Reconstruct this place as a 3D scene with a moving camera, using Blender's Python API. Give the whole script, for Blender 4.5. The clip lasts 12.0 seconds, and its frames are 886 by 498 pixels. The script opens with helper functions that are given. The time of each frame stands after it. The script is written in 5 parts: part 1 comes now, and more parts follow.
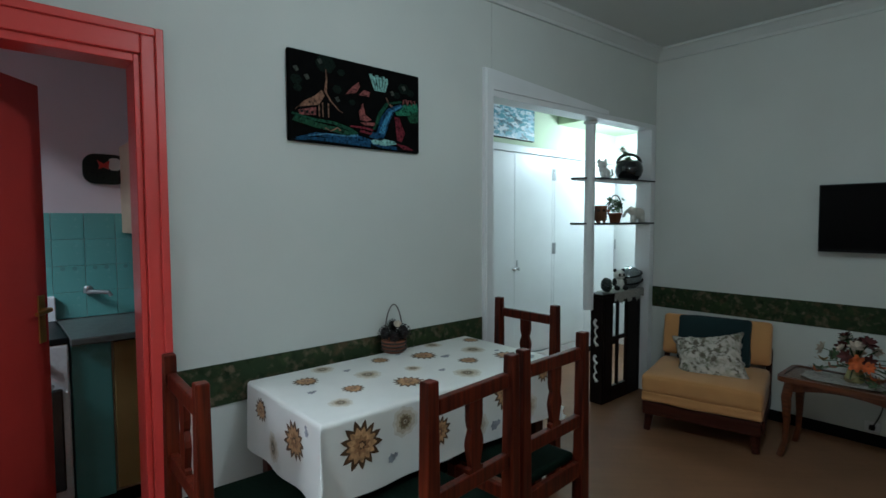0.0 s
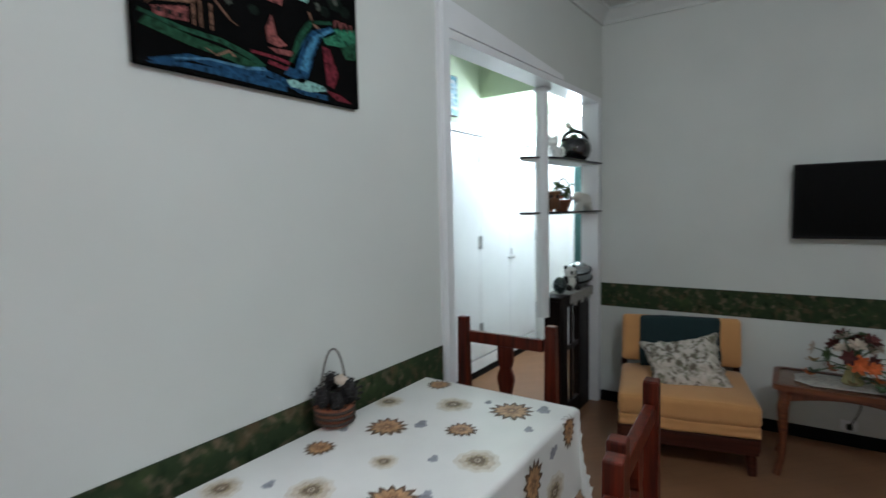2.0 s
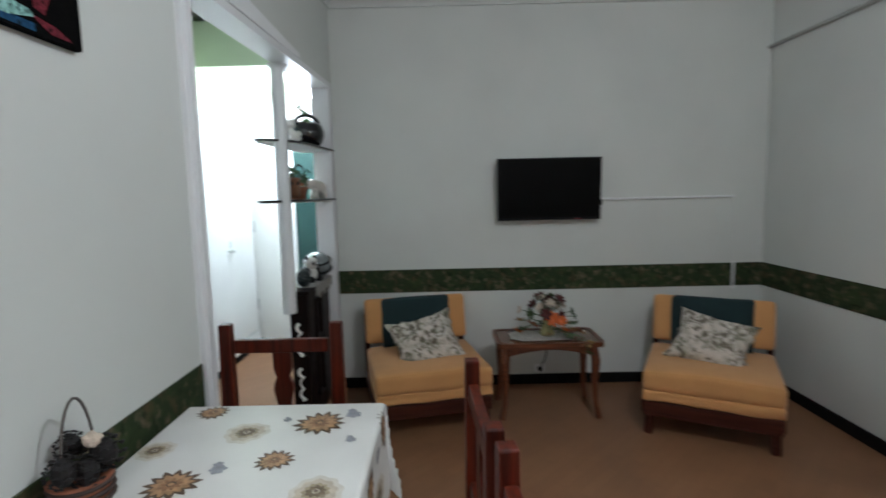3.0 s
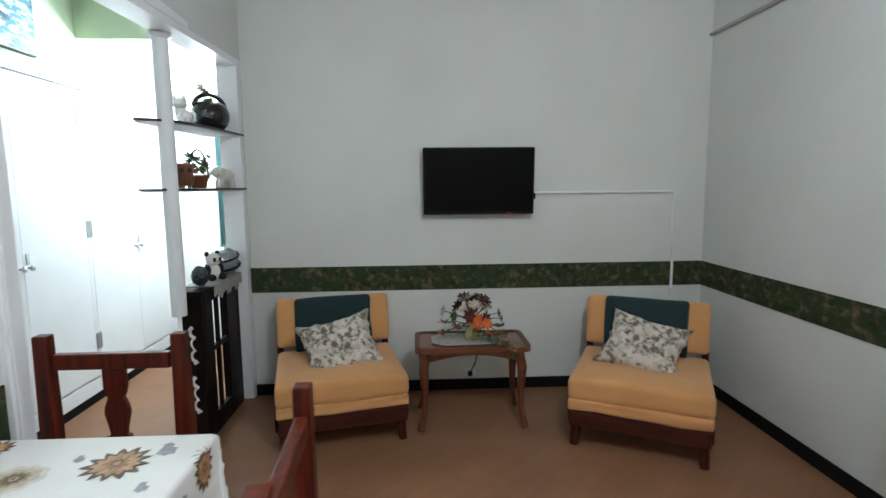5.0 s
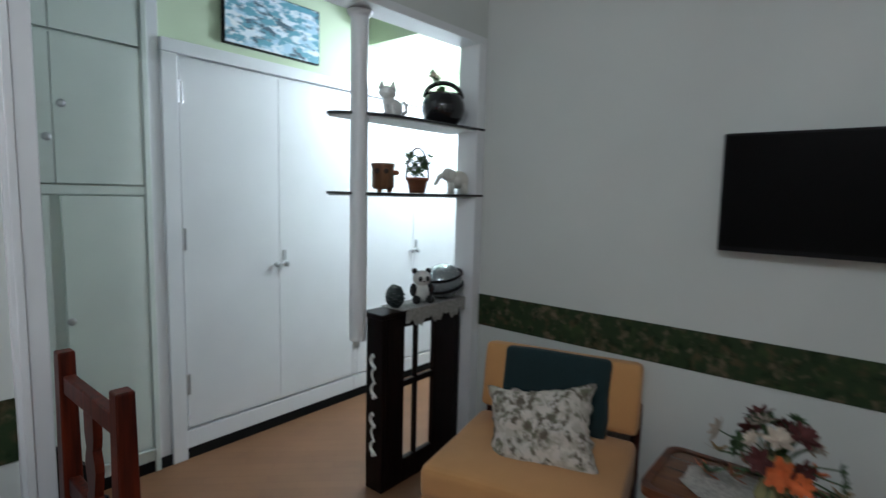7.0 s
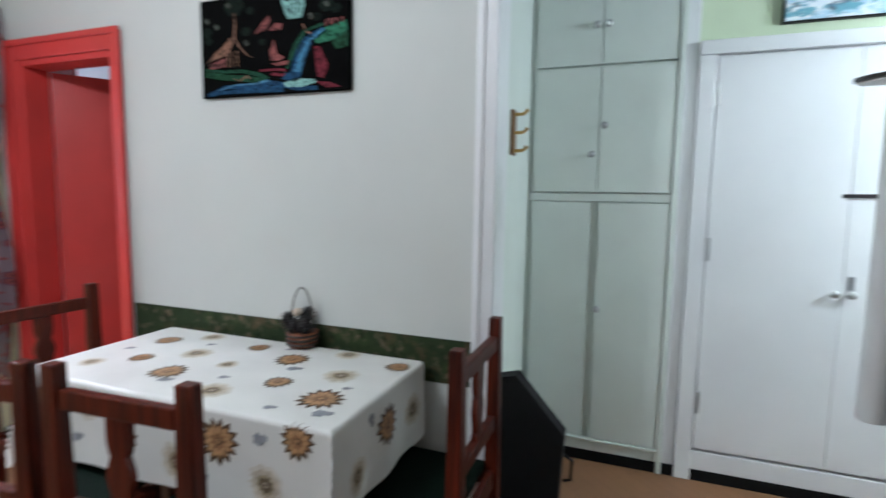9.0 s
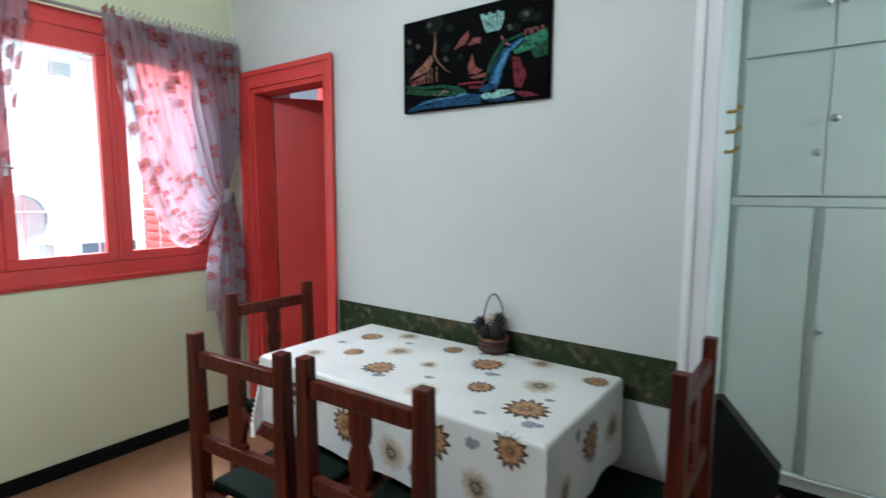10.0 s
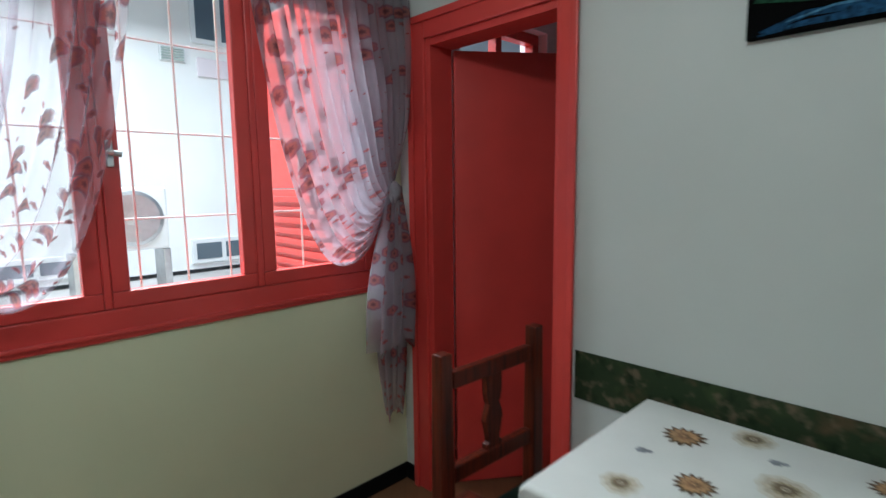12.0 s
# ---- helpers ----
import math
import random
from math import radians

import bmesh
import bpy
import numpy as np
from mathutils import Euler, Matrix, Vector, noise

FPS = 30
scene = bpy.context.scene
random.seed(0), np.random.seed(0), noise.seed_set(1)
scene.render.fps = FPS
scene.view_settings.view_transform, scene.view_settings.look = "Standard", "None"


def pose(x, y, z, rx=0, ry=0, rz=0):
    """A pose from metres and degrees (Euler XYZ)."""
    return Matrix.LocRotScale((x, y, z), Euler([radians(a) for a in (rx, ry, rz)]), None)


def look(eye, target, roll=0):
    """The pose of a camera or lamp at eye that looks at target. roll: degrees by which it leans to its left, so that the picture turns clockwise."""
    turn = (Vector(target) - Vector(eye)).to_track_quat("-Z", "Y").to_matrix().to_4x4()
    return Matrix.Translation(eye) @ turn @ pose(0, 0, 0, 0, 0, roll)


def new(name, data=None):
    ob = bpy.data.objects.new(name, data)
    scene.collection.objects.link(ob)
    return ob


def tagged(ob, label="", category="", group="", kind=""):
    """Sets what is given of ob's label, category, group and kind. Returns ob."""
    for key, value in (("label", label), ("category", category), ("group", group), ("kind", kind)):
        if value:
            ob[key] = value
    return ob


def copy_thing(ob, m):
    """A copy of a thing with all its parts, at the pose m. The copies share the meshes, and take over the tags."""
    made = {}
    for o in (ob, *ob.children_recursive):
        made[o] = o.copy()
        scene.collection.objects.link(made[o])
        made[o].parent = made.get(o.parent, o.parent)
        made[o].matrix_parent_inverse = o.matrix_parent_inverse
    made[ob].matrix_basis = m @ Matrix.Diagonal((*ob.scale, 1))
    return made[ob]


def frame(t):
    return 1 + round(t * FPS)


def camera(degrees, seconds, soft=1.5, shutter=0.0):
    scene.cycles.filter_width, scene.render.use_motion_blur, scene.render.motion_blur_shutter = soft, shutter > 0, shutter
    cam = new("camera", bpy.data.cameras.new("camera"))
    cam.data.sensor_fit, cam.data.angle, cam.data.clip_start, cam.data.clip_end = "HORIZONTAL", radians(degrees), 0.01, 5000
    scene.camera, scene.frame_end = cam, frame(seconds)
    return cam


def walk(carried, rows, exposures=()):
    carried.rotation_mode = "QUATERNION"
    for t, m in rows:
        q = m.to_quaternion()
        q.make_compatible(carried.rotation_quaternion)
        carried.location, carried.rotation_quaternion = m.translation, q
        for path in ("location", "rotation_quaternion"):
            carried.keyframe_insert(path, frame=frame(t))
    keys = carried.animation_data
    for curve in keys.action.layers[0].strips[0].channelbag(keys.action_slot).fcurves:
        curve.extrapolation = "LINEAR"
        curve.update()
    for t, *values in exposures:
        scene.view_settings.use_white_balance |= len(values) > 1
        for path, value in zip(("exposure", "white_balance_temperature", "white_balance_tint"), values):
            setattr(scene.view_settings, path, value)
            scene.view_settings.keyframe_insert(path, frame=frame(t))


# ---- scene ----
cam = camera(81.5, 12.0, shutter=0.45)
PATH = [
    (0, (0.347, 0.313, 1.434), (1.669, 1.809, 1.32), -0.1),
    (0.5, (0.424, 0.418, 1.438), (1.717, 1.939, 1.326), -0.4),
    (1, (0.541, 0.645, 1.449), (1.884, 2.122, 1.33), -0.5),
    (1.5, (0.645, 0.93, 1.449), (2.107, 2.287, 1.305), -0.6),
    (2, (0.744, 1.214, 1.438), (2.395, 2.333, 1.284), -1.2),
    (2.5, (0.908, 1.469, 1.43), (2.811, 2.065, 1.268), -1.2),
    (3, (0.792, 1.584, 1.432), (2.78, 1.591, 1.213), -1.3),
    (3.5, (0.699, 1.664, 1.441), (2.661, 1.373, 1.18), -1.0),
    (5.5, (1.307, 1.035, 1.402), (3.288, 1.197, 1.181), 0.2),
    (6, (1.592, 0.856, 1.407), (3.496, 1.43, 1.193), 0.8),
    (6.5, (1.89, 0.792, 1.408), (3.663, 1.694, 1.194), 1.3),
    (8.5, (3.07, 0.759, 1.399), (2.995, 2.747, 1.191), 0.9),
    (9, (3.083, 0.691, 1.386), (2.386, 2.554, 1.178), 0.9),
    (9.5, (3.067, 0.625, 1.424), (2.066, 2.34, 1.182), 0.5),
    (10, (2.915, 0.609, 1.424), (1.726, 2.203, 1.204), 0.2),
    (10.5, (2.709, 0.605, 1.415), (1.393, 2.095, 1.197), -0.2),
    (11, (2.461, 0.731, 1.427), (1.026, 2.1, 1.171), -0.2),
    (11.5, (2.115, 0.822, 1.416), (0.68, 2.191, 1.157), -0.2),
    (12, (1.766, 0.92, 1.43), (0.347, 2.306, 1.176), -0.7),
]
walk(cam, [(t, look(eye, target, roll)) for t, eye, target, roll in PATH],
     exposures=[(0.0, -1.18, 5600, 2), (0.7, -0.74, 5680, 6), (1.5, -0.56, 5830, 11), (2.5, -0.52, 6030, 15), (3.5, -0.06, 6030, 15), (5.5, 0.24, 5980, 14), (6.0, -0.34, 5880, 15), (6.5, -0.66, 5830, 14), (8.5, -0.16, 5980, 19), (9.5, 0.02, 5780, 12), (10.0, -0.04, 5780, 11), (10.5, -0.31, 5830, 10), (11.2, -0.82, 5850, 5), (12.0, -0.95, 5900, 4)])

# ---- world and light ----
world = bpy.data.worlds.new("World")
scene.world = world
world.use_nodes = True
wn = world.node_tree.nodes
sky = wn.new("ShaderNodeTexSky")
sky.sky_type = "NISHITA"
sky.sun_disc = False
sky.sun_elevation, sky.sun_rotation = radians(48), radians(200)
world.node_tree.links.new(sky.outputs[0], wn["Background"].inputs[0])
wn["Background"].inputs[1].default_value = 0.12


def lamp(name, kind, energy, m, colour=(1, 1, 1), **props):
    data = bpy.data.lights.new(name, kind)
    data.energy, data.color = energy, colour
    if kind == "AREA":
        data.shape, data.size, data.size_y = "RECTANGLE", props["w"], props["h"]
    if kind == "POINT":
        data.shadow_soft_size = props["r"]
    if kind == "SUN":
        data.angle = props["angle"]
    ob = new(name, data)
    ob.matrix_world = m
    return ob


lamp("sun", "SUN", 1.2, look((-3, -4, 8), (-1, 1, 0)), (1, 0.96, 0.9), angle=radians(12))
# daylight falling down the light well on the window
lamp("skylight", "AREA", 1300, look((-2.0, 1.5, 4.6), (0.2, 1.5, 1.2)), (0.93, 0.97, 1.0), w=2.6, h=3.0)
# the lamp in the hall
lamp("hall_bulb", "POINT", 72, pose(5.12, 2.74, 2.14), (0.86, 0.95, 1.0), r=0.09)

# the living room's unseen ceiling lamp, inferred from shadows under television and pictures
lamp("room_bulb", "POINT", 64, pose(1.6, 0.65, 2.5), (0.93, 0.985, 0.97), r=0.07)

# ---- materials ----
def nodes_of(name):
    m = bpy.data.materials.new(name)
    m.use_nodes = True
    return m, m.node_tree.nodes, m.node_tree.links, m.node_tree.nodes["Principled BSDF"]


def mat(name, col, rough=0.6, var=0.06, scale=6.0, fine=120.0, bump=0.05, metal=0.0, coat=0.0, vary=0.0, sheen=0.0):
    """A plain surface with stains at one scale and grain at another."""
    m, n, l, p = nodes_of(name)
    co = n.new("ShaderNodeTexCoord")
    big, small = n.new("ShaderNodeTexNoise"), n.new("ShaderNodeTexNoise")
    big.inputs["Scale"].default_value, small.inputs["Scale"].default_value = scale, fine
    big.inputs["Detail"].default_value = 6
    l.new(co.outputs["Object"], big.inputs["Vector"])
    l.new(co.outputs["Object"], small.inputs["Vector"])
    ramp = n.new("ShaderNodeMapRange")
    ramp.inputs["To Min"].default_value, ramp.inputs["To Max"].default_value = 1 - var, 1 + var
    ramp.inputs["From Min"].default_value, ramp.inputs["From Max"].default_value = 0.3, 0.7
    l.new(big.outputs["Fac"], ramp.inputs["Value"])
    val = ramp.outputs[0]
    if vary:
        info, add = n.new("ShaderNodeObjectInfo"), n.new("ShaderNodeMath")
        add.operation = "MULTIPLY_ADD"
        add.inputs[1].default_value = vary
        l.new(info.outputs["Random"], add.inputs[0])
        l.new(val, add.inputs[2])
        val = add.outputs[0]
    hue = n.new("ShaderNodeHueSaturation")
    hue.inputs["Color"].default_value = (*col, 1)
    l.new(val, hue.inputs["Value"])
    l.new(hue.outputs[0], p.inputs["Base Color"])
    rr = n.new("ShaderNodeMapRange")
    rr.inputs["To Min"].default_value, rr.inputs["To Max"].default_value = max(0.02, rough - 0.08), min(1, rough + 0.08)
    l.new(small.outputs["Fac"], rr.inputs["Value"])
    l.new(rr.outputs[0], p.inputs["Roughness"])
    p.inputs["Metallic"].default_value = metal
    p.inputs["Coat Weight"].default_value = coat
    p.inputs["Sheen Weight"].default_value = sheen
    if bump:
        b = n.new("ShaderNodeBump")
        b.inputs["Strength"].default_value, b.inputs["Distance"].default_value = bump, 0.004
        l.new(small.outputs["Fac"], b.inputs["Height"])
        l.new(b.outputs[0], p.inputs["Normal"])
    return m


def wood(name, dark, light, rough=0.35, axis=2, coat=0.2, grain=60.0):
    m, n, l, p = nodes_of(name)
    co, mp = n.new("ShaderNodeTexCoord"), n.new("ShaderNodeMapping")
    sc = [grain] * 3
    sc[axis] = grain / 18
    mp.inputs["Scale"].default_value = sc
    l.new(co.outputs["Object"], mp.inputs["Vector"])
    t = n.new("ShaderNodeTexNoise")
    t.inputs["Scale"].default_value, t.inputs["Detail"].default_value = 1.0, 8
    l.new(mp.outputs[0], t.inputs["Vector"])
    r = n.new("ShaderNodeValToRGB")
    r.color_ramp.elements[0].position, r.color_ramp.elements[1].position = 0.3, 0.72
    r.color_ramp.elements[0].color, r.color_ramp.elements[1].color = (*dark, 1), (*light, 1)
    l.new(t.outputs["Fac"], r.inputs[0])
    l.new(r.outputs[0], p.inputs["Base Color"])
    p.inputs["Roughness"].default_value = rough
    p.inputs["Coat Weight"].default_value = coat
    p.inputs["Coat Roughness"].default_value = 0.25
    b = n.new("ShaderNodeBump")
    b.inputs["Strength"].default_value, b.inputs["Distance"].default_value = 0.12, 0.002
    l.new(t.outputs["Fac"], b.inputs["Height"])
    l.new(b.outputs[0], p.inputs["Normal"])
    return m


def blotches(name, base, spots, scale, rough=0.8, lo=0.5, hi=0.6, stretch=(1, 1, 1)):
    """A printed surface: several layers of soft-edged blotches over a base colour."""
    m, n, l, p = nodes_of(name)
    co, mp = n.new("ShaderNodeTexCoord"), n.new("ShaderNodeMapping")
    mp.inputs["Scale"].default_value = stretch
    l.new(co.outputs["Object"], mp.inputs["Vector"])
    col = None
    for k, c in enumerate(spots):
        t, r = n.new("ShaderNodeTexNoise"), n.new("ShaderNodeMapRange")
        t.noise_dimensions = "4D"
        t.inputs["W"].default_value = 3.7 * k
        t.inputs["Scale"].default_value, t.inputs["Detail"].default_value = scale * (1 + 0.35 * k), 3
        l.new(mp.outputs[0], t.inputs["Vector"])
        r.inputs["From Min"].default_value, r.inputs["From Max"].default_value = lo, hi
        l.new(t.outputs["Fac"], r.inputs["Value"])
        mix = n.new("ShaderNodeMix")
        mix.data_type = "RGBA"
        mix.inputs[7].default_value = (*c, 1)
        if col is None:
            mix.inputs[6].default_value = (*base, 1)
        else:
            l.new(col, mix.inputs[6])
        l.new(r.outputs[0], mix.inputs[0])
        col = mix.outputs[2]
    l.new(col, p.inputs["Base Color"])
    p.inputs["Roughness"].default_value = rough
    return m


def flowers(name, base, rings, cell, petals=10, fabric=False, thin=0.0, loose=0.42, bare=0.78):
    """Rosettes in rows on cloth, laid by the cloth's own metres (UV): rings are (radius as part of a cell, colour)."""
    m, n, l, p = nodes_of(name)

    def calc(op, a, b=None, c=None):
        nd = n.new("ShaderNodeMath")
        nd.operation = op
        for i, v in enumerate((a, b, c)):
            if v is None:
                continue
            if isinstance(v, (int, float)):
                nd.inputs[i].default_value = v
            else:
                l.new(v, nd.inputs[i])
        return nd.outputs[0]

    uv = n.new("ShaderNodeUVMap")
    vo = n.new("ShaderNodeTexVoronoi")
    vo.voronoi_dimensions = "2D"
    vo.inputs["Scale"].default_value, vo.inputs["Randomness"].default_value = 1 / cell, loose
    l.new(uv.outputs[0], vo.inputs["Vector"])
    sub = n.new("ShaderNodeVectorMath")
    sub.operation = "SUBTRACT"
    l.new(uv.outputs[0], sub.inputs[0])
    l.new(vo.outputs["Position"], sub.inputs[1])
    sep = n.new("ShaderNodeSeparateXYZ")
    l.new(sub.outputs[0], sep.inputs[0])
    ang = calc("ARCTAN2", sep.outputs[1], sep.outputs[0])
    scal = calc("ABSOLUTE", calc("SINE", calc("MULTIPLY", ang, petals / 2)))
    seprand = n.new("ShaderNodeSeparateColor")
    l.new(vo.outputs["Color"], seprand.inputs[0])
    rnd = seprand.outputs[0]
    size = calc("MULTIPLY_ADD", calc("GREATER_THAN", rnd, 0.5), 0.75, 0.3)
    if thin:
        # the print is thick along the hem and the heading and scarce between
        uvs = n.new("ShaderNodeSeparateXYZ")
        l.new(uv.outputs[0], uvs.inputs[0])
        body = calc("MULTIPLY", calc("LESS_THAN", uvs.outputs[0], 0.82), calc("GREATER_THAN", uvs.outputs[1], 0.2))
        size = calc("MULTIPLY_ADD", calc("MULTIPLY", body, calc("LESS_THAN", seprand.outputs[2], bare)), -1.2, size)
        size = calc("MAXIMUM", size, 0.05)
    dist = calc("DIVIDE", calc("MULTIPLY_ADD", scal, -0.055, vo.outputs["Distance"]), size)
    col = None
    soft = 0.08 if thin else calc("MULTIPLY_ADD", calc("GREATER_THAN", seprand.outputs[1], 0.6), 0.09, 0.015)
    for r, c in rings:
        mix = n.new("ShaderNodeMix")
        mix.data_type = "RGBA"
        mix.inputs[7].default_value = (*c, 1)
        if col is None:
            mix.inputs[6].default_value = (*base, 1)
        else:
            l.new(col, mix.inputs[6])
        f = calc("DIVIDE", calc("SUBTRACT", r, dist), soft)
        cl = n.new("ShaderNodeClamp")
        l.new(f, cl.inputs[0])
        l.new(cl.outputs[0], mix.inputs[0])
        col = mix.outputs[2]
    weave = n.new("ShaderNodeTexNoise")
    weave.inputs["Scale"].default_value = 9
    l.new(uv.outputs[0], weave.inputs["Vector"])
    hue = n.new("ShaderNodeHueSaturation")
    l.new(col, hue.inputs["Color"])
    l.new(calc("MULTIPLY_ADD", weave.outputs["Fac"], 0.16, 0.92), hue.inputs["Value"])
    l.new(hue.outputs[0], p.inputs["Base Color"])
    p.inputs["Roughness"].default_value = 0.85 if fabric else 0.42
    if thin:
        out = n["Material Output"]
        tr, tl, mx, mx2 = n.new("ShaderNodeBsdfTransparent"), n.new("ShaderNodeBsdfTranslucent"), n.new("ShaderNodeMixShader"), n.new("ShaderNodeMixShader")
        l.new(hue.outputs[0], tl.inputs["Color"])
        mx.inputs[0].default_value = 0.6
        l.new(p.outputs[0], mx.inputs[1])
        l.new(tl.outputs[0], mx.inputs[2])
        print_in = n.new("ShaderNodeClamp")
        l.new(calc("MULTIPLY", calc("SUBTRACT", rings[0][0], dist), 8), print_in.inputs[0])
        l.new(calc("MULTIPLY_ADD", print_in.outputs[0], 0.5, thin), mx2.inputs[0])
        l.new(tr.outputs[0], mx2.inputs[1])
        l.new(mx.outputs[0], mx2.inputs[2])
        l.new(mx2.outputs[0], out.inputs["Surface"])
    return m


def glow(name, col, strength):
    m, n, l, p = nodes_of(name)
    p.inputs["Base Color"].default_value = (*col, 1)
    p.inputs["Emission Color"].default_value, p.inputs["Emission Strength"].default_value = (*col, 1), strength
    return m


def glass(name, rough=0.0):
    m, n, l, p = nodes_of(name)
    p.inputs["Transmission Weight"].default_value, p.inputs["IOR"].default_value = 1.0, 1.05
    p.inputs["Roughness"].default_value = rough
    p.inputs["Base Color"].default_value = (0.97, 0.99, 0.99, 1)
    return m


PAINT = mat("wall paint", (0.61, 0.63, 0.60), 0.72, 0.05, 1.3, 45, 0.12)
PAINT_LOW = mat("window wall paint", (0.70, 0.73, 0.50), 0.7, 0.06, 1.5, 45, 0.12)
CEILING = mat("ceiling paint", (0.60, 0.62, 0.60), 0.85, 0.03, 2, 70, 0.04)
PLASTER = mat("white plaster", (0.78, 0.79, 0.78), 0.6, 0.03, 3, 80, 0.05)
GLOSS = mat("white gloss paint", (0.78, 0.79, 0.80), 0.32, 0.04, 2.5, 40, 0.05)
CREAM = mat("pale green gloss paint", (0.68, 0.74, 0.69), 0.4, 0.05, 2.5, 40, 0.05)
HALLGREEN = mat("hall green paint", (0.60, 0.70, 0.50), 0.7, 0.04, 2, 80, 0.05)
RED = mat("coral red gloss paint", (0.62, 0.056, 0.048), 0.34, 0.08, 4, 50, 0.06, coat=0.15)
BLACKBASE = mat("black skirting", (0.008, 0.008, 0.008), 0.7, 0.2, 6, 60, 0.1)
CHAIRWOOD = wood("dark red varnished wood", (0.022, 0.003, 0.0015), (0.12, 0.016, 0.005), 0.40, 2, 0.0)
TABLEWOOD = wood("coffee table wood", (0.06, 0.016, 0.007), (0.19, 0.055, 0.02), 0.35, 1, 0.15)
SEATWOOD = wood("reddish brown wood", (0.028, 0.006, 0.004), (0.075, 0.018, 0.009), 0.45, 1, 0.0)
EBONY = wood("near black wood", (0.003, 0.002, 0.002), (0.011, 0.005, 0.004), 0.45, 2, 0.0)
VINYL = mat("dark green seat vinyl", (0.002, 0.007, 0.004), 0.75, 0.1, 8, 90, 0.1)
MUSTARD = mat("mustard cotton cover", (0.58, 0.29, 0.105), 0.9, 0.07, 5, 260, 0.25, sheen=0.2)
TEALCLOTH = mat("dark teal cloth", (0.007, 0.025, 0.028), 0.9, 0.12, 8, 300, 0.3, sheen=0.1)
LEAFCLOTH = blotches("leafy printed cloth", (0.46, 0.42, 0.35), ((0.16, 0.16, 0.105), (0.62, 0.57, 0.50), (0.14, 0.115, 0.085), (0.60, 0.54, 0.48)), 15, 0.9, 0.50, 0.60)
BLACKPLASTIC = mat("black plastic", (0.008, 0.008, 0.009), 0.4, 0.1, 10, 200, 0.05)
SCREEN = mat("dark screen", (0.003, 0.003, 0.003), 0.4, 0.05, 3, 60, 0.0)
WHITEPLASTIC = mat("white plastic", (0.74, 0.75, 0.76), 0.4, 0.03, 6, 80, 0.02)
FRIDGEWHITE = mat("white enamel", (0.78, 0.79, 0.82), 0.28, 0.02, 3, 60, 0.02, coat=0.2)
BRASS = mat("brass", (0.55, 0.36, 0.12), 0.35, 0.15, 14, 90, 0.1, metal=0.9)
STEEL = mat("dull steel", (0.5, 0.51, 0.52), 0.35, 0.1, 14, 90, 0.05, metal=0.9)
STRIP = blotches("green floral paper border", (0.030, 0.046, 0.022), ((0.05, 0.07, 0.028), (0.095, 0.066, 0.036), (0.016, 0.026, 0.013), (0.15, 0.115, 0.075)), 12, 0.8, 0.54, 0.70)
SHEER = flowers("sheer flowered curtain", (0.54, 0.50, 0.57), ((0.38, (0.26, 0.11, 0.14)), (0.25, (0.36, 0.12, 0.11)), (0.11, (0.17, 0.06, 0.07))), 0.062, 6, True, 0.40, 0.8)
SHEER_SPARSE = flowers("sheer sparsely flowered curtain", (0.54, 0.50, 0.57), ((0.38, (0.26, 0.11, 0.14)), (0.25, (0.36, 0.12, 0.11)), (0.11, (0.17, 0.06, 0.07))), 0.062, 6, True, 0.36, 0.8, 0.96)
TEALTILE = mat("turquoise tile", (0.16, 0.42, 0.40), 0.25, 0.05, 4, 50, 0.02, coat=0.2, vary=0.06)
TEALPAINT = mat("teal paint", (0.10, 0.28, 0.26), 0.4, 0.06, 4, 50, 0.04)
GROUT = mat("grout", (0.45, 0.52, 0.5), 0.9)
PINKWALL = mat("pinkish kitchen paint", (0.72, 0.64, 0.68), 0.75, 0.03, 2, 90, 0.05)
STONE = mat("grey worktop", (0.11, 0.12, 0.115), 0.35, 0.2, 20, 90, 0.05)
OCHRE = mat("ochre cabinet front", (0.28, 0.18, 0.06), 0.5, 0.1, 5, 60, 0.05)
BEIGE = mat("beige laminate", (0.55, 0.42, 0.30), 0.5, 0.06, 5, 60, 0.04)
TERRACOTTA = mat("terracotta", (0.26, 0.09, 0.042), 0.7, 0.15, 14, 90, 0.15)
WICKER = mat("brown wicker", (0.035, 0.02, 0.014), 0.7, 0.25, 30, 120, 0.3)
LEAF = mat("dark green leaves", (0.05, 0.10, 0.035), 0.55, 0.3, 25, 90, 0.1)
CERAMIC = mat("white ceramic", (0.78, 0.77, 0.74), 0.2, 0.04, 10, 90, 0.0, coat=0.4)
BLACKGLAZE = mat("black glazed ceramic", (0.010, 0.009, 0.010), 0.1, 0.1, 10, 90, 0.0, coat=0.5)
SILVER = mat("silver grey helmet shell", (0.30, 0.34, 0.35), 0.25, 0.1, 6, 90, 0.0, metal=0.4, coat=0.5)
LACE = mat("grey lace cloth", (0.30, 0.29, 0.27), 0.95, 0.25, 60, 260, 0.3)
OUTWALL = mat("white outer wall", (0.80, 0.80, 0.80), 0.85, 0.06, 1.2, 40, 0.1)
ROOFING = mat("grey roofing", (0.40, 0.38, 0.37), 0.9, 0.15, 3, 40, 0.2)
DARKGLASS = mat("dark window glass", (0.10, 0.13, 0.16), 0.1, 0.1, 3, 30, 0.0)
SCREEN.node_tree.nodes["Principled BSDF"].inputs["Specular IOR Level"].default_value = 0.06
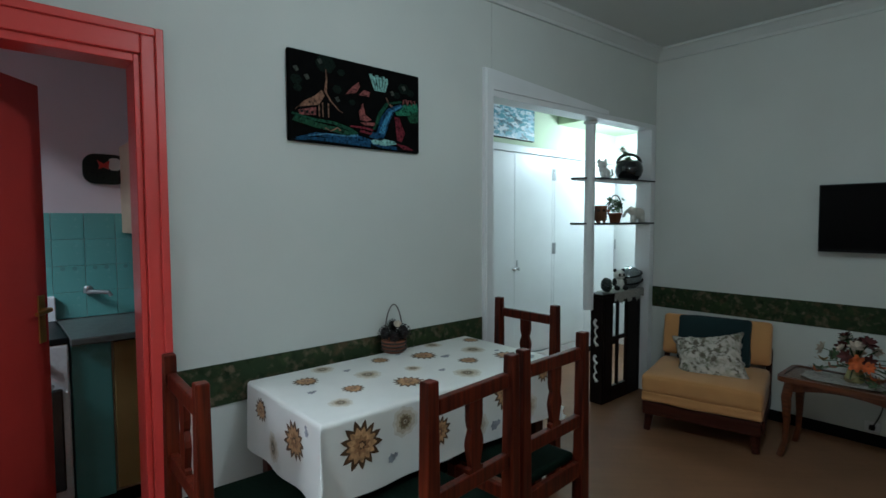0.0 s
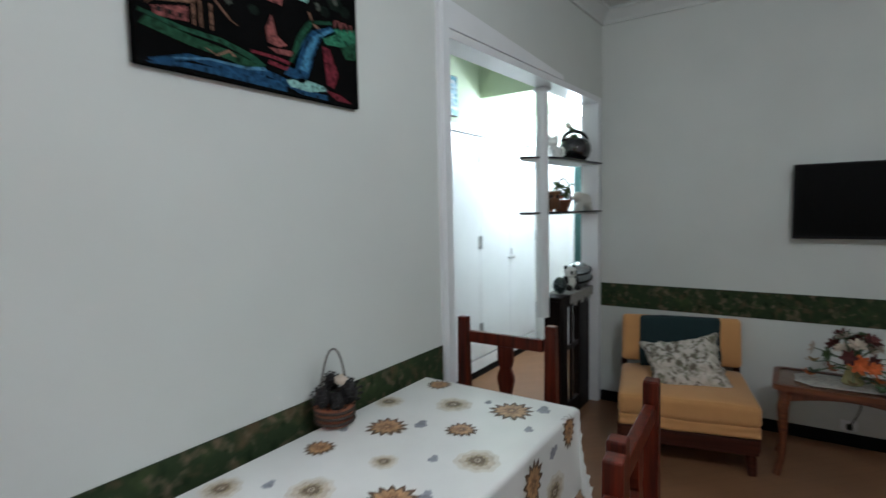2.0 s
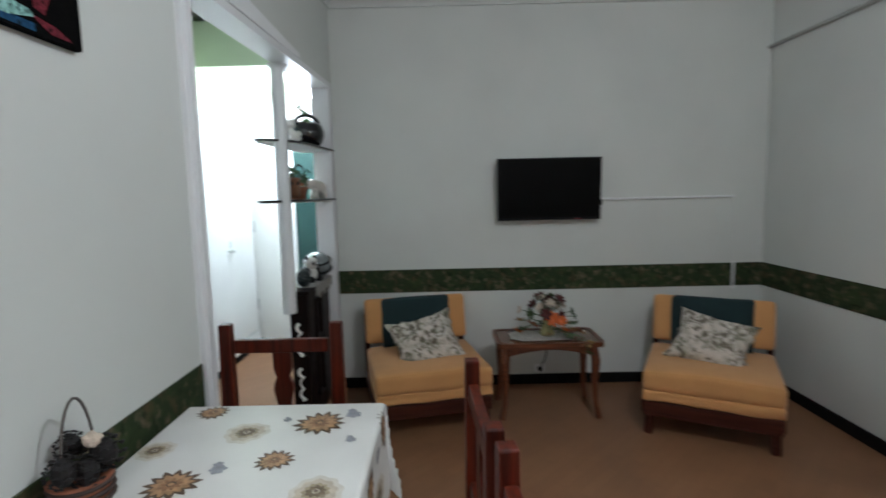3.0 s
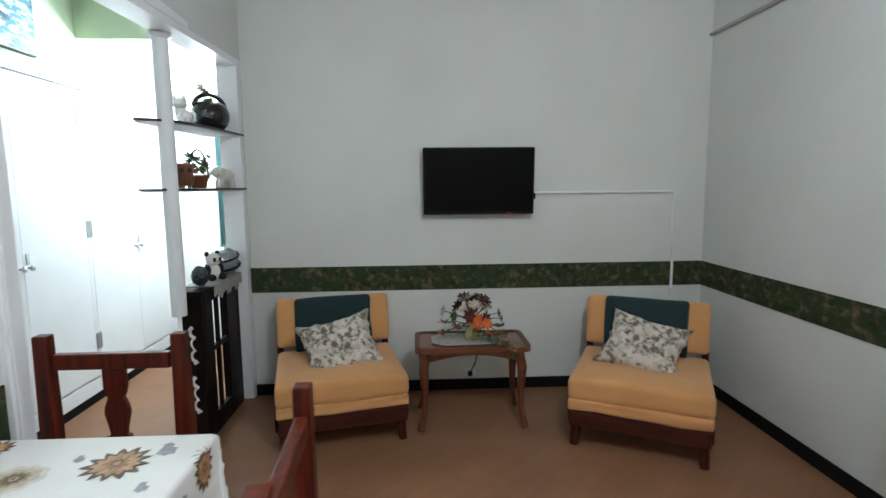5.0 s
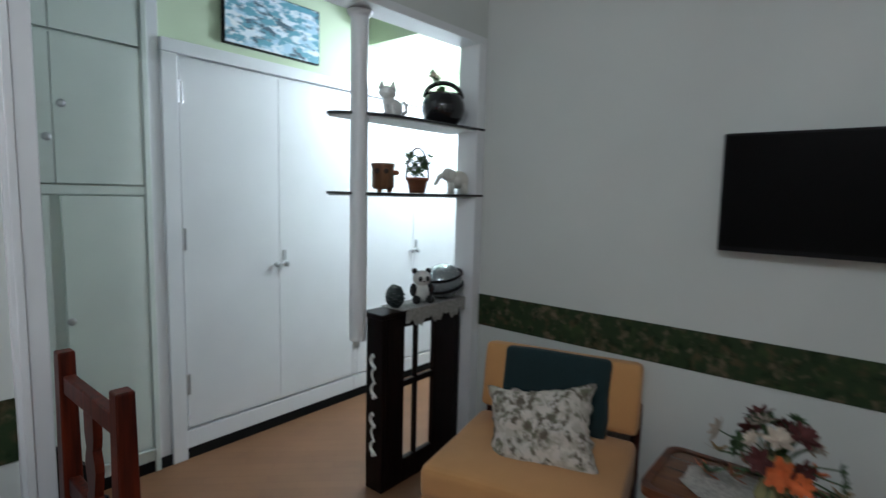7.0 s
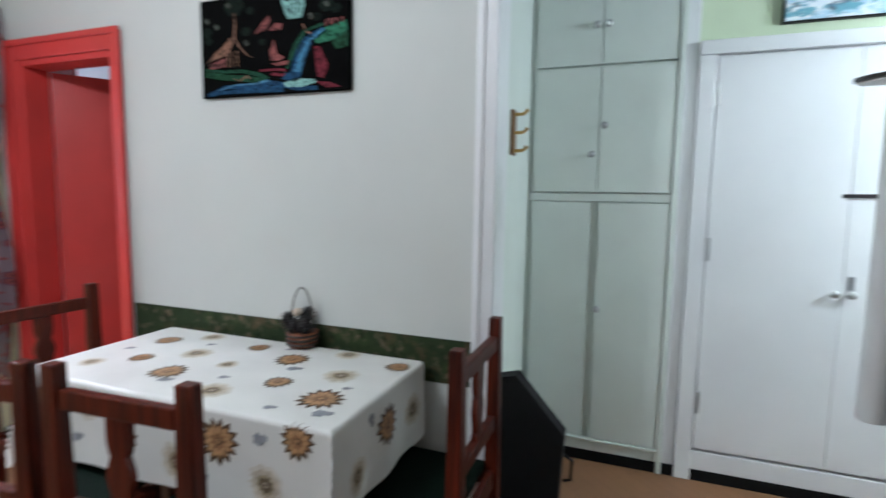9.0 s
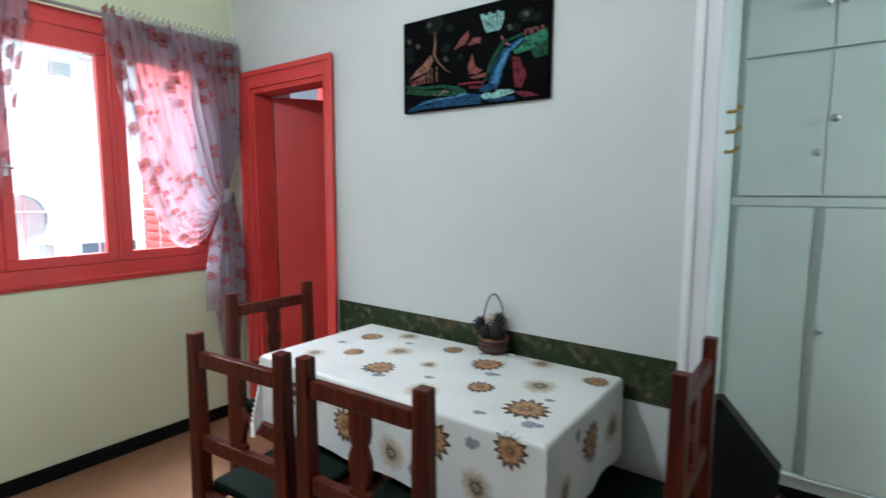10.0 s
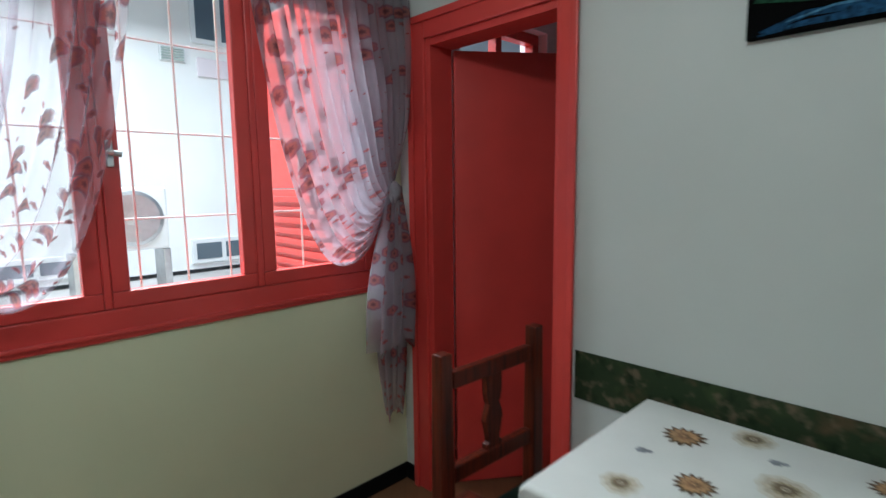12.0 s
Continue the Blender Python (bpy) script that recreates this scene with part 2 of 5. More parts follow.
for dull, level in ((CHAIRWOOD, 0.25), (SEATWOOD, 0.2), (EBONY, 0.12), (VINYL, 0.08), (BLACKPLASTIC, 0.15), (BLACKBASE, 0.1), (STRIP, 0.1)):
    dull.node_tree.nodes["Principled BSDF"].inputs["Specular IOR Level"].default_value = level
VINYL_BLACK = mat("matt black fabric", (0.003, 0.003, 0.0035), 0.95, 0.2, 20, 200, 0.2)
PANE = glass("window glass")
SMOKED = mat("smoked glass", (0.03, 0.028, 0.03), 0.12, 0.1, 5, 60, 0.0)
ORANGE = mat("orange fabric flower", (0.62, 0.14, 0.035), 0.8, 0.2, 30, 120, 0.1)
MAROON = mat("maroon fabric flower", (0.085, 0.018, 0.016), 0.8, 0.2, 30, 120, 0.1)
PALEFLOWER = mat("pale fabric flower", (0.54, 0.45, 0.36), 0.8, 0.2, 30, 120, 0.1)


# ---- mesh helpers ----
def box(bm, x0, x1, y0, y1, z0, z1, bev=0.0, m=None):
    made = bmesh.ops.create_cube(bm, size=1)["verts"]
    for v in made:
        v.co = Vector(((x0 + x1) / 2 + v.co.x * (x1 - x0), (y0 + y1) / 2 + v.co.y * (y1 - y0), (z0 + z1) / 2 + v.co.z * (z1 - z0)))
    if bev:
        edges = {e for v in made for e in v.link_edges}
        made = bmesh.ops.bevel(bm, geom=list(edges), offset=bev, segments=2, affect="EDGES", profile=0.5)["verts"]
    if m:
        bmesh.ops.transform(bm, matrix=m, verts=list(made))
    return bm


def prism(bm, outline, z0, z1):
    """An upright block over an outline of (x, y)."""
    lo = [bm.verts.new((x, y, z0)) for x, y in outline]
    hi = [bm.verts.new((x, y, z1)) for x, y in outline]
    bm.faces.new(lo[::-1])
    bm.faces.new(hi)
    k = len(lo)
    for i in range(k):
        bm.faces.new((lo[i], lo[(i + 1) % k], hi[(i + 1) % k], hi[i]))
    bmesh.ops.recalc_face_normals(bm, faces=bm.faces)
    return bm


def lathe(bm, profile, at=(0, 0, 0), seg=20, squash=(1, 1)):
    """A turned body: profile of (radius, height)."""
    rings = []
    for r, z in profile:
        rings.append([bm.verts.new((at[0] + squash[0] * r * math.cos(2 * math.pi * i / seg), at[1] + squash[1] * r * math.sin(2 * math.pi * i / seg), at[2] + z)) for i in range(seg)])
    for a, b in zip(rings, rings[1:]):
        for i in range(seg):
            bm.faces.new((a[i], a[(i + 1) % seg], b[(i + 1) % seg], b[i]))
    bm.faces.new(rings[0][::-1])
    bm.faces.new(rings[-1])
    return bm


def tube(bm, pts, r, seg=8):
    pts = [Vector(p) for p in pts]
    rings = []
    for i, p in enumerate(pts):
        d = (pts[min(i + 1, len(pts) - 1)] - pts[max(i - 1, 0)]).normalized()
        side = d.cross(Vector((0.31, 0.17, 0.93))).normalized()
        up = side.cross(d)
        rr = r[i] if isinstance(r, (list, tuple)) else r
        rings.append([bm.verts.new(p + rr * (side * math.cos(2 * math.pi * k / seg) + up * math.sin(2 * math.pi * k / seg))) for k in range(seg)])
    for a, b in zip(rings, rings[1:]):
        for k in range(seg):
            bm.faces.new((a[k], a[(k + 1) % seg], b[(k + 1) % seg], b[k]))
    bm.faces.new(rings[0][::-1])
    bm.faces.new(rings[-1])
    bmesh.ops.recalc_face_normals(bm, faces=bm.faces)
    return bm


def blob(bm, at, size, seg=16, wob=0.0, seed=0):
    made = bmesh.ops.create_uvsphere(bm, u_segments=seg, v_segments=max(6, seg // 2), radius=1)["verts"]
    for v in made:
        k = 1 + wob * noise.noise(v.co * 2.1 + Vector((seed, 0, 0)))
        v.co = Vector((at[0] + v.co.x * size[0] * k, at[1] + v.co.y * size[1] * k, at[2] + v.co.z * size[2] * k))
    return bm


def cushion(bm, w, h, t, puff=0.5, n=12, crease=0.0, seed=0):
    """A pillow lying in x (w) and y (h), t thick, with soft corners."""
    grid = {}
    for s in (1, -1):
        for i in range(n + 1):
            for j in range(n + 1):
                a, b = 2 * i / n - 1, 2 * j / n - 1
                edge = max(0.0, (1 - abs(a) ** 3) * (1 - abs(b) ** 3)) ** puff
                rim = i in (0, n) or j in (0, n)
                if rim and s < 0:
                    grid[s, i, j] = grid[1, i, j]
                    continue
                wr = crease * noise.noise(Vector((a * 2.4 + seed, b * 2.4, s)))
                k = 0.97 + 0.17 * (a * a * b * b) + (2.2 * crease * noise.noise(Vector((a * 5 + seed, b * 5, 0))) if rim else 0)
                grid[s, i, j] = bm.verts.new((a * w / 2 * k, b * h / 2 * k, s * t / 2 * edge + wr * edge))
        for i in range(n):
            for j in range(n):
                q = [grid[s, i, j], grid[s, i + 1, j], grid[s, i + 1, j + 1], grid[s, i, j + 1]]
                bm.faces.new(q if s > 0 else q[::-1])
    return bm


def mesh_of(name, bm, material, smooth=False):
    me = bpy.data.meshes.new(name)
    if smooth:
        for f in bm.faces:
            f.smooth = True
    bm.to_mesh(me)
    bm.free()
    me.materials.append(material)
    return me


def part(name, bm, material, parent, label="", smooth=False, m=None):
    ob = new(name, mesh_of(name, bm, material, smooth))
    ob.parent = parent
    if m:
        ob.matrix_local = m
    return tagged(ob, label)


def thing(name, label, category, m=None, group="", kind=""):
    ob = new(name)
    ob.empty_display_size = 0.1
    if m:
        ob.matrix_world = m
    return tagged(ob, label, category, group, kind)


def solo(name, bm, material, label, category, m=None, kind="", smooth=False, group=""):
    ob = new(name, mesh_of(name, bm, material, smooth))
    if m:
        ob.matrix_world = m
    return tagged(ob, label, category, group, kind)


def setting(name, bm, material, label, category):
    return solo(name, bm, material, label, category, kind="structure")


BM = bmesh.new
W, E, S, N = -0.07, 4.50, -0.72, 2.45      # inner faces of the living room
TOP, T = 2.80, 0.14                        # ceiling height, wall thickness
HB, HE, HW = 3.42, 5.75, 2.54              # hall: back face, east end, west end
NE = 2.36                                  # the north wall runs slightly askew to this y in the corner
KB, KE = 3.83, 2.0                         # kitchen back wall and east end


def askew(x):
    return N + (NE - N) * max(0.0, x - 2.55) / (E - 2.55)


# ---- structure ----
floor_base = setting("floor", box(BM(), -0.4, 6.2, -1.0, 4.1, -0.12, -0.006), mat("floor bedding", (0.16, 0.08, 0.045), 0.6), "brown wooden floor of the flat", "floor")
b = BM()
box(b, W - T - 0.2, E + T, S - T, N + 0.12, TOP, TOP + 0.1)
box(b, HW - T, HE + T, N + 0.121, HB + 0.5, TOP + 0.002, TOP + 0.1)
box(b, W - T - 0.2, HW - T - 0.01, N + 0.125, KB + T, TOP - 0.1, TOP + 0.1)
setting("ceiling", b, CEILING, "plain white painted ceiling", "ceiling")
# lowered ceiling over the hall's east end, its edge is a green painted beam
setting("ceiling_hall_lowered", box(BM(), 4.66, HE + T, N + 0.042, HB + 0.1, 2.38, 2.7, 0.004), HALLGREEN, "green painted lowered ceiling beam in the hall", "ceiling")

b = BM()
for x0, x1, z0, z1 in ((W - 0.2, 0.11, 0, TOP), (0.11, 0.78, 2.03, TOP), (0.78, 2.62, 0, TOP)):
    box(b, x0, x1, N, N + 0.12, z0, z1)
prism(b, ((2.62, askew(2.62)), (E, NE), (E, 2.49), (2.62, N + 0.12)), 2.18, TOP)
setting("wall_north", b, PAINT, "pale grey-green painted wall with door and wide opening", "wall")
setting("pilaster", prism(BM(), ((4.44, NE + 0.004), (E + 0.05, NE + 0.002), (E + 0.05, 2.49), (4.44, 2.49)), 0, 2.178), GLOSS, "white painted pilaster beside the opening", "pilaster")
b = BM()
box(b, E, E + T, S - T, NE, 0, TOP)
box(b, E + 0.002, E + T, NE, 2.49, 2.18, TOP)
box(b, E + 0.052, E + T, NE, 2.488, 0, 2.18)
setting("wall_east", b, PAINT, "pale grey-green painted wall behind the television", "wall")
setting("wall_south", box(BM(), W - T - 0.2, E + T, S - T, S, 0, TOP), PAINT, "pale grey-green painted wall", "wall")
WY0, WY1, WZ0, WZ1 = 0.72, 2.36, 0.98, 2.24
b = BM()
for y0, y1, z0, z1 in ((S, WY0, 0, TOP), (WY1, N, 0, TOP), (WY0, WY1, 0, WZ0), (WY0, WY1, WZ1, TOP)):
    box(b, W - 0.18, W, y0, y1, z0, z1)
setting("wall_west", b, PAINT_LOW, "yellowish green painted wall under the window", "wall")
# hall
b = BM()
box(b, HW - 0.1, HW, N + 0.12, HB + 0.5, 0, TOP)
setting("wall_hall_west", b, CREAM, "pale green hall wall with coat hooks", "wall")
setting("wall_hall_back", box(BM(), HW - 0.1, HE + T, HB + 0.03, HB + 0.12, 2.0, TOP), HALLGREEN, "light green wall above the closets", "wall")
b = BM()
box(b, HE, HE + T, N + 0.13, HB + 0.5, 0, 2.38)
box(b, E + T, HE, 2.39, 2.49, 0, 2.38)
setting("wall_hall_east", b, PLASTER, "white wall at the end of the hall", "wall")
# kitchen
b = BM()
box(b, W - 0.2, KE, KB, KB + T, 0, 2.72)
box(b, KE, KE + 0.1, N + 0.12, KB + T, 0, 2.72)
for y0, y1, z0, z1 in ((N + 0.12, 2.85, 0, 2.72), (3.6, KB, 0, 2.72), (2.85, 3.6, 0, 1.1), (2.85, 3.6, 2.3, 2.72)):
    box(b, W - 0.2, W, y0, y1, z0, z1)
setting("wall_kitchen", b, PINKWALL, "pinkish white painted kitchen wall", "wall")


def cornice(path, d, h, top):
    """A stepped plaster moulding along a straight run; d: inward direction."""
    (x0, y0), (x1, y1) = path
    bm = BM()
    dx, dy = d
    prof = [(0, 0), (0.018, 0), (0.022, 0.02), (0.045, 0.045), (0.07, 0.07), (0.085, 0.074), (0.085, h), (0, h)]
    ends = []
    for x, y in ((x0, y0), (x1, y1)):
        ends.append([bm.verts.new((x + dx * a, y + dy * a, top - h + z)) for a, z in prof])
    k = len(prof)
    for i in range(k):
        bm.faces.new((ends[0][i], ends[0][(i + 1) % k], ends[1][(i + 1) % k], ends[1][i]))
    bm.faces.new(ends[0])
    bm.faces.new(ends[1][::-1])
    bmesh.ops.recalc_face_normals(bm, faces=bm.faces)
    return bm


COVE = thing("cornice", "white plaster cornice under the ceiling", "cornice", kind="structure")
part("cornice_run", cornice(((W, N + 0.001), (2.55, N + 0.001)), (0, -1), 0.092, TOP - 0.001), CEILING, COVE)
part("cornice_run", cornice(((2.55, N + 0.001), (E, NE + 0.001)), (0, -1), 0.092, TOP - 0.001), CEILING, COVE)
part("cornice_run", cornice(((E + 0.001, S), (E + 0.001, NE)), (-1, 0), 0.092, TOP - 0.001), CEILING, COVE)
part("cornice_run", cornice(((W, S - 0.001), (E, S - 0.001)), (0, 1), 0.092, TOP - 0.001), CEILING, COVE)
part("cornice_run", cornice(((W - 0.001, S), (W - 0.001, N)), (1, 0), 0.092, TOP - 0.001), CEILING, COVE)

SKIRT = thing("baseboard", "low black baseboard along the walls", "baseboard", kind="structure")
for x0, x1, y0, y1 in ((W, W + 0.014, S, N), (E - 0.014, E, S, NE), (W + 0.014, E - 0.014, S, S + 0.014), (0.852, 2.54, N - 0.014, N), (W + 0.014, 0.03, N - 0.014, N), (HW, HE, HB - 0.022, HB - 0.006), (HW, HW + 0.014, N + 0.13, HB - 0.03)):
    part("skirting_board", box(BM(), x0, x1, y0, y1, -0.003, 0.075 if y0 < HB - 0.1 else 0.055, 0.003), BLACKBASE, SKIRT)

BORDER = thing("wallpaper_border", "green floral paper border along the walls at chair height", "wall border", kind="structure")
part("border_strip", box(BM(), 0.8525, 2.545, N - 0.004, N + 0.001, 0.682, 0.852), STRIP, BORDER)
part("border_strip", box(BM(), E - 0.004, E + 0.001, S, NE, 0.71, 0.878), STRIP, BORDER)
part("border_strip", box(BM(), 2.0, E - 0.005, S - 0.001, S + 0.004, 0.71, 0.878), STRIP, BORDER)

# white casing round the wide opening
TRIM = thing("trim", "white moulded casing round the opening to the hall", "trim", kind="structure")
part("side_casing", box(BM(), 2.545, 2.622, N - 0.022, N + 0.14, 0, 2.322, 0.004), GLOSS, TRIM)
part("side_bead", box(BM(), 2.556, 2.575, N - 0.030, N - 0.021, 0, 2.31, 0.003), GLOSS, TRIM)
b = prism(BM(), ((2.623, askew(2.62) - 0.004), (E - 0.002, NE - 0.002), (E - 0.002, 2.492), (2.623, N + 0.13)), 2.168, 2.205)
part("head_casing", b, GLOSS, TRIM)
b = prism(BM(), ((2.623, askew(2.62) - 0.014), (3.82, askew(3.82) - 0.006), (3.82, askew(3.82)), (2.623, askew(2.62))), 2.206, 2.322)
for v in b.verts:
    if v.co.x > 3.8 and v.co.z > 2.3:
        v.co.z = 2.235
part("head_moulding", b, GLOSS, TRIM)



def parquet(name):
    m, n, l, p = nodes_of(name)
    co, mp = n.new("ShaderNodeTexCoord"), n.new("ShaderNodeMapping")
    mp.inputs["Rotation"].default_value = (0, 0, radians(45))
    l.new(co.outputs["Object"], mp.inputs["Vector"])
    br = n.new("ShaderNodeTexBrick")
    br.inputs["Scale"].default_value = 1.0
    br.inputs["Brick Width"].default_value, br.inputs["Row Height"].default_value = 0.30, 0.06
    br.inputs["Mortar Size"].default_value = 0.0012
    br.inputs["Color1"].default_value, br.inputs["Color2"].default_value = (0.205, 0.098, 0.046, 1), (0.225, 0.108, 0.052, 1)
    br.inputs["Mortar"].default_value = (0.175, 0.083, 0.039, 1)
    l.new(mp.outputs[0], br.inputs["Vector"])
    t = n.new("ShaderNodeTexNoise")
    t.inputs["Scale"].default_value, t.inputs["Detail"].default_value = 3.5, 8
    l.new(co.outputs["Object"], t.inputs["Vector"])
    h = n.new("ShaderNodeHueSaturation")
    r = n.new("ShaderNodeMapRange")
    r.inputs["To Min"].default_value, r.inputs["To Max"].default_value = 0.75, 1.25
    l.new(t.outputs["Fac"], r.inputs["Value"])
    l.new(r.outputs[0], h.inputs["Value"])
    l.new(br.outputs[0], h.inputs["Color"])
    l.new(h.outputs[0], p.inputs["Base Color"])
    p.inputs["Roughness"].default_value = 0.5
    return m


part("parquet_sheet", box(BM(), W - 0.16, 6.0, S - 0.1, 4.0, -0.005, 0.0), parquet("worn parquet"), floor_base)

# ---- red kitchen door and its frame ----
D = thing("door_1", "coral red painted kitchen door standing half open", "door", kind="structure")
for x0, x1, z0, z1 in ((0.03, 0.115, 0, 2.115), (0.778, 0.84, 0, 2.115), (0.115, 0.778, 2.028, 2.115)):
    part("door_casing", box(BM(), x0, x1, N - 0.02, N - 0.001, z0, z1, 0.005), RED, D)
for x0, x1, z0, z1 in ((0.018, 0.05, 0, 2.125), (0.824, 0.852, 0, 2.125), (0.05, 0.824, 2.095, 2.125)):
    part("casing_bead", box(BM(), x0, x1, N - 0.032, N - 0.0195, z0, z1, 0.004), RED, D)
for x0, x1, z0, z1 in ((0.112, 0.14, 0, 2.03), (0.757, 0.779, 0, 2.03), (0.14, 0.757, 2.0, 2.03)):
    part("door_jamb", box(BM(), x0, x1, N - 0.004, N + 0.125, z0, z1, 0.003), RED, D)
leaf = part("door_leaf", box(BM(), 0, 0.62, -0.02, 0.02, 0.01, 1.995, 0.003), RED, D, m=pose(0.145, N + 0.13, 0, 0, 0, 54))
b = BM()
box(b, 0.555, 0.595, -0.026, -0.018, 0.92, 1.12, 0.002)
tube(b, ((0.575, -0.02, 1.06), (0.575, -0.06, 1.06), (0.565, -0.066, 1.06), (0.48, -0.066, 1.055)), 0.009)
part("door_handle", b, BRASS, leaf, "tarnished brass lever handle")

# ---- window in the west wall ----
WIN = thing("window_1", "coral red wooden casement window with white bars outside", "window", kind="structure")
XF = W + 0.012
for y0, y1, z0, z1 in ((WY0 - 0.05, WY1 + 0.03, 0.955, 1.055), (WY0 - 0.05, WY1 + 0.03, 2.2, 2.285), (WY0 - 0.05, WY0 + 0.03, 1.055, 2.2), (WY1 - 0.05, WY1 + 0.03, 1.055, 2.2)):
    part("window_frame", box(BM(), W - 0.03, XF, y0, y1, z0, z1, 0.006), RED, WIN)
part("window_sill", box(BM(), W - 0.18, W - 0.031, WY0, WY1, 0.985, 1.055, 0.004), RED, WIN)
part("frame_bead", box(BM(), XF - 0.002, XF + 0.009, WY0 - 0.05, WY1 + 0.03, 0.972, 0.988, 0.004), RED, WIN)
for y0, y1 in ((WY0, 0.791), (1.254, 1.276), (1.742, 1.766), (2.224, WY1)):
    part("mullion", box(BM(), W - 0.05, W + 0.017, y0, y1, 1.056, 2.198, 0.005), RED, WIN)
for y0, y1 in ((0.792, 1.253), (1.277, 1.741), (1.767, 2.223)):
    sash = part("sash", box(BM(), -0.095, -0.055, y0, y1, 1.056, 1.108, 0.004), RED, WIN)
    part("sash_rail", box(BM(), -0.095, -0.055, y0, y1, 2.10, 2.197, 0.004), RED, sash)
    for s0, s1 in ((y0, y0 + 0.05), (y1 - 0.05, y1)):
        part("sash_stile", box(BM(), -0.095, -0.055, s0, s1, 1.1085, 2.0995, 0.004), RED, sash)
    pane = part("pane", box(BM(), -0.077, -0.073, y0 + 0.045, y1 - 0.045, 1.102, 2.106), PANE, sash)
    pane.visible_shadow = False
b = BM()
box(b, -0.055, -0.043, 1.291, 1.311, 1.49, 1.57, 0.003)
tube(b, ((-0.045, 1.30, 1.53), (-0.018, 1.30, 1.53), (-0.012, 1.306, 1.53), (-0.010, 1.325, 1.527)), (0.007, 0.007, 0.009, 0.010))
part("window_handle", b, STEEL, WIN, "small metal window handle")
GR = thing("window_grille", "thin white iron bars outside the window", "grille", kind="structure")
for k in range(10):
    y = 0.766 + k * 0.165
    part("bar", tube(BM(), ((-0.34, y, 0.95), (-0.34, y, 2.3)), 0.004, 6), WHITEPLASTIC, GR)
for z in (1.315, 1.627, 1.95, 2.25):
    part("crossbar", tube(BM(), ((-0.347, 0.7, z), (-0.347, 2.38, z)), 0.004, 6), WHITEPLASTIC, GR)

# ---- outside the window: light well ----
setting("ground", box(BM(), -14, -0.45, -9, 12, -0.4, 0.45), ROOFING, "grey flat roof outside the window", "roof")
OUT = thing("apartment_building", "white rendered building across the light well", "building", kind="structure")
part("wall", box(BM(), -4.6, -4.3, -6, 9, 0.5, 9), OUTWALL, OUT)
for y0, y1, z0, z1 in ((1.15, 1.88, 0.56, 0.78), (2.9, 3.6, 0.56, 0.84), (3.05, 3.65, 2.98, 3.75), (0.4, 1.2, 2.2, 3.6)):
    w = part("window", box(BM(), -4.31, -4.27, y0, y1, z0, z1, 0.01), WHITEPLASTIC, OUT)
    mid = (y0 + y1) / 2
    for a, c in ((y0 + 0.05, mid - 0.025), (mid + 0.025, y1 - 0.05)):
        part("pane", box(BM(), -4.272, -4.265, a, c, z0 + 0.05, z1 - 0.05), DARKGLASS, w)
vent = part("vent", box(BM(), -4.31, -4.28, 2.72, 2.98, 2.75, 2.9, 0.005), WHITEPLASTIC, OUT)
for k in range(5):
    part("slat", box(BM(), -4.285, -4.265, 2.74, 2.96, 2.765 + k * 0.027, 2.78 + k * 0.027), GROUT, vent)
part("plaque", box(BM(), -4.31, -4.28, 3.1, 3.5, 2.63, 2.83, 0.005), PINKWALL, OUT)
AC = thing("air_conditioner", "white outdoor air conditioner unit on a bracket", "air conditioner", pose(-3.25, 2.02, 0.45))
part("casing", box(BM(), -0.18, 0.15, -0.34, 0.32, 0.45, 0.98, 0.02), WHITEPLASTIC, AC)
fan = part("fan_guard", lathe(BM(), ((0.23, 0), (0.23, 0.02), (0.2, 0.03), (0.06, 0.03), (0.03, 0.035))), STEEL, AC, "round grey fan guard", m=pose(0.151, 0.05, 0.72, 0, 90, 0))
for k in range(4):
    part("guard_ring", tube(BM(), [(0.157, 0.05 + (0.06 + 0.045 * k) * math.cos(a * 0.314), 0.72 + (0.06 + 0.045 * k) * math.sin(a * 0.314)) for a in range(21)], 0.006, 6), WHITEPLASTIC, AC)
for y in (-0.36, 0.3):
    part("foot", box(BM(), -0.16, 0.12, y - 0.03, y + 0.03, 0.0, 0.445, 0.008), STEEL, AC)
SH = thing("window_shutter", "coral red louvred shutter folded open outside", "shutter", pose(-0.42, 2.37, 0.55), kind="structure")
part("panel", box(BM(), -0.80, 0, 0.0, 0.04, 0.86, 1.85, 0.006), RED, SH)
for k in range(10):
    part("slat", box(BM(), -0.76, -0.06, -0.02, -0.001, 0.24 + k * 0.06, 0.275 + k * 0.06, 0.004), RED, SH)
part("back_board", box(BM(), -0.80, 0, 0.001, 0.04, -0.1, 0.855, 0.006), RED, SH)

# ---- curtains ----
rod = thing("curtain_rod", "thin dark curtain rod above the window", "curtain rod")
part("rod", tube(BM(), ((0.0, 0.42, 2.285), (0.0, N - 0.015, 2.285)), 0.009), STEEL, rod)
for y in (0.5, N - 0.03):
    part("bracket", tube(BM(), ((W - 0.002, y, 2.275), (-0.03, y, 2.272), (0.0, y, 2.272)), 0.006), STEEL, rod)


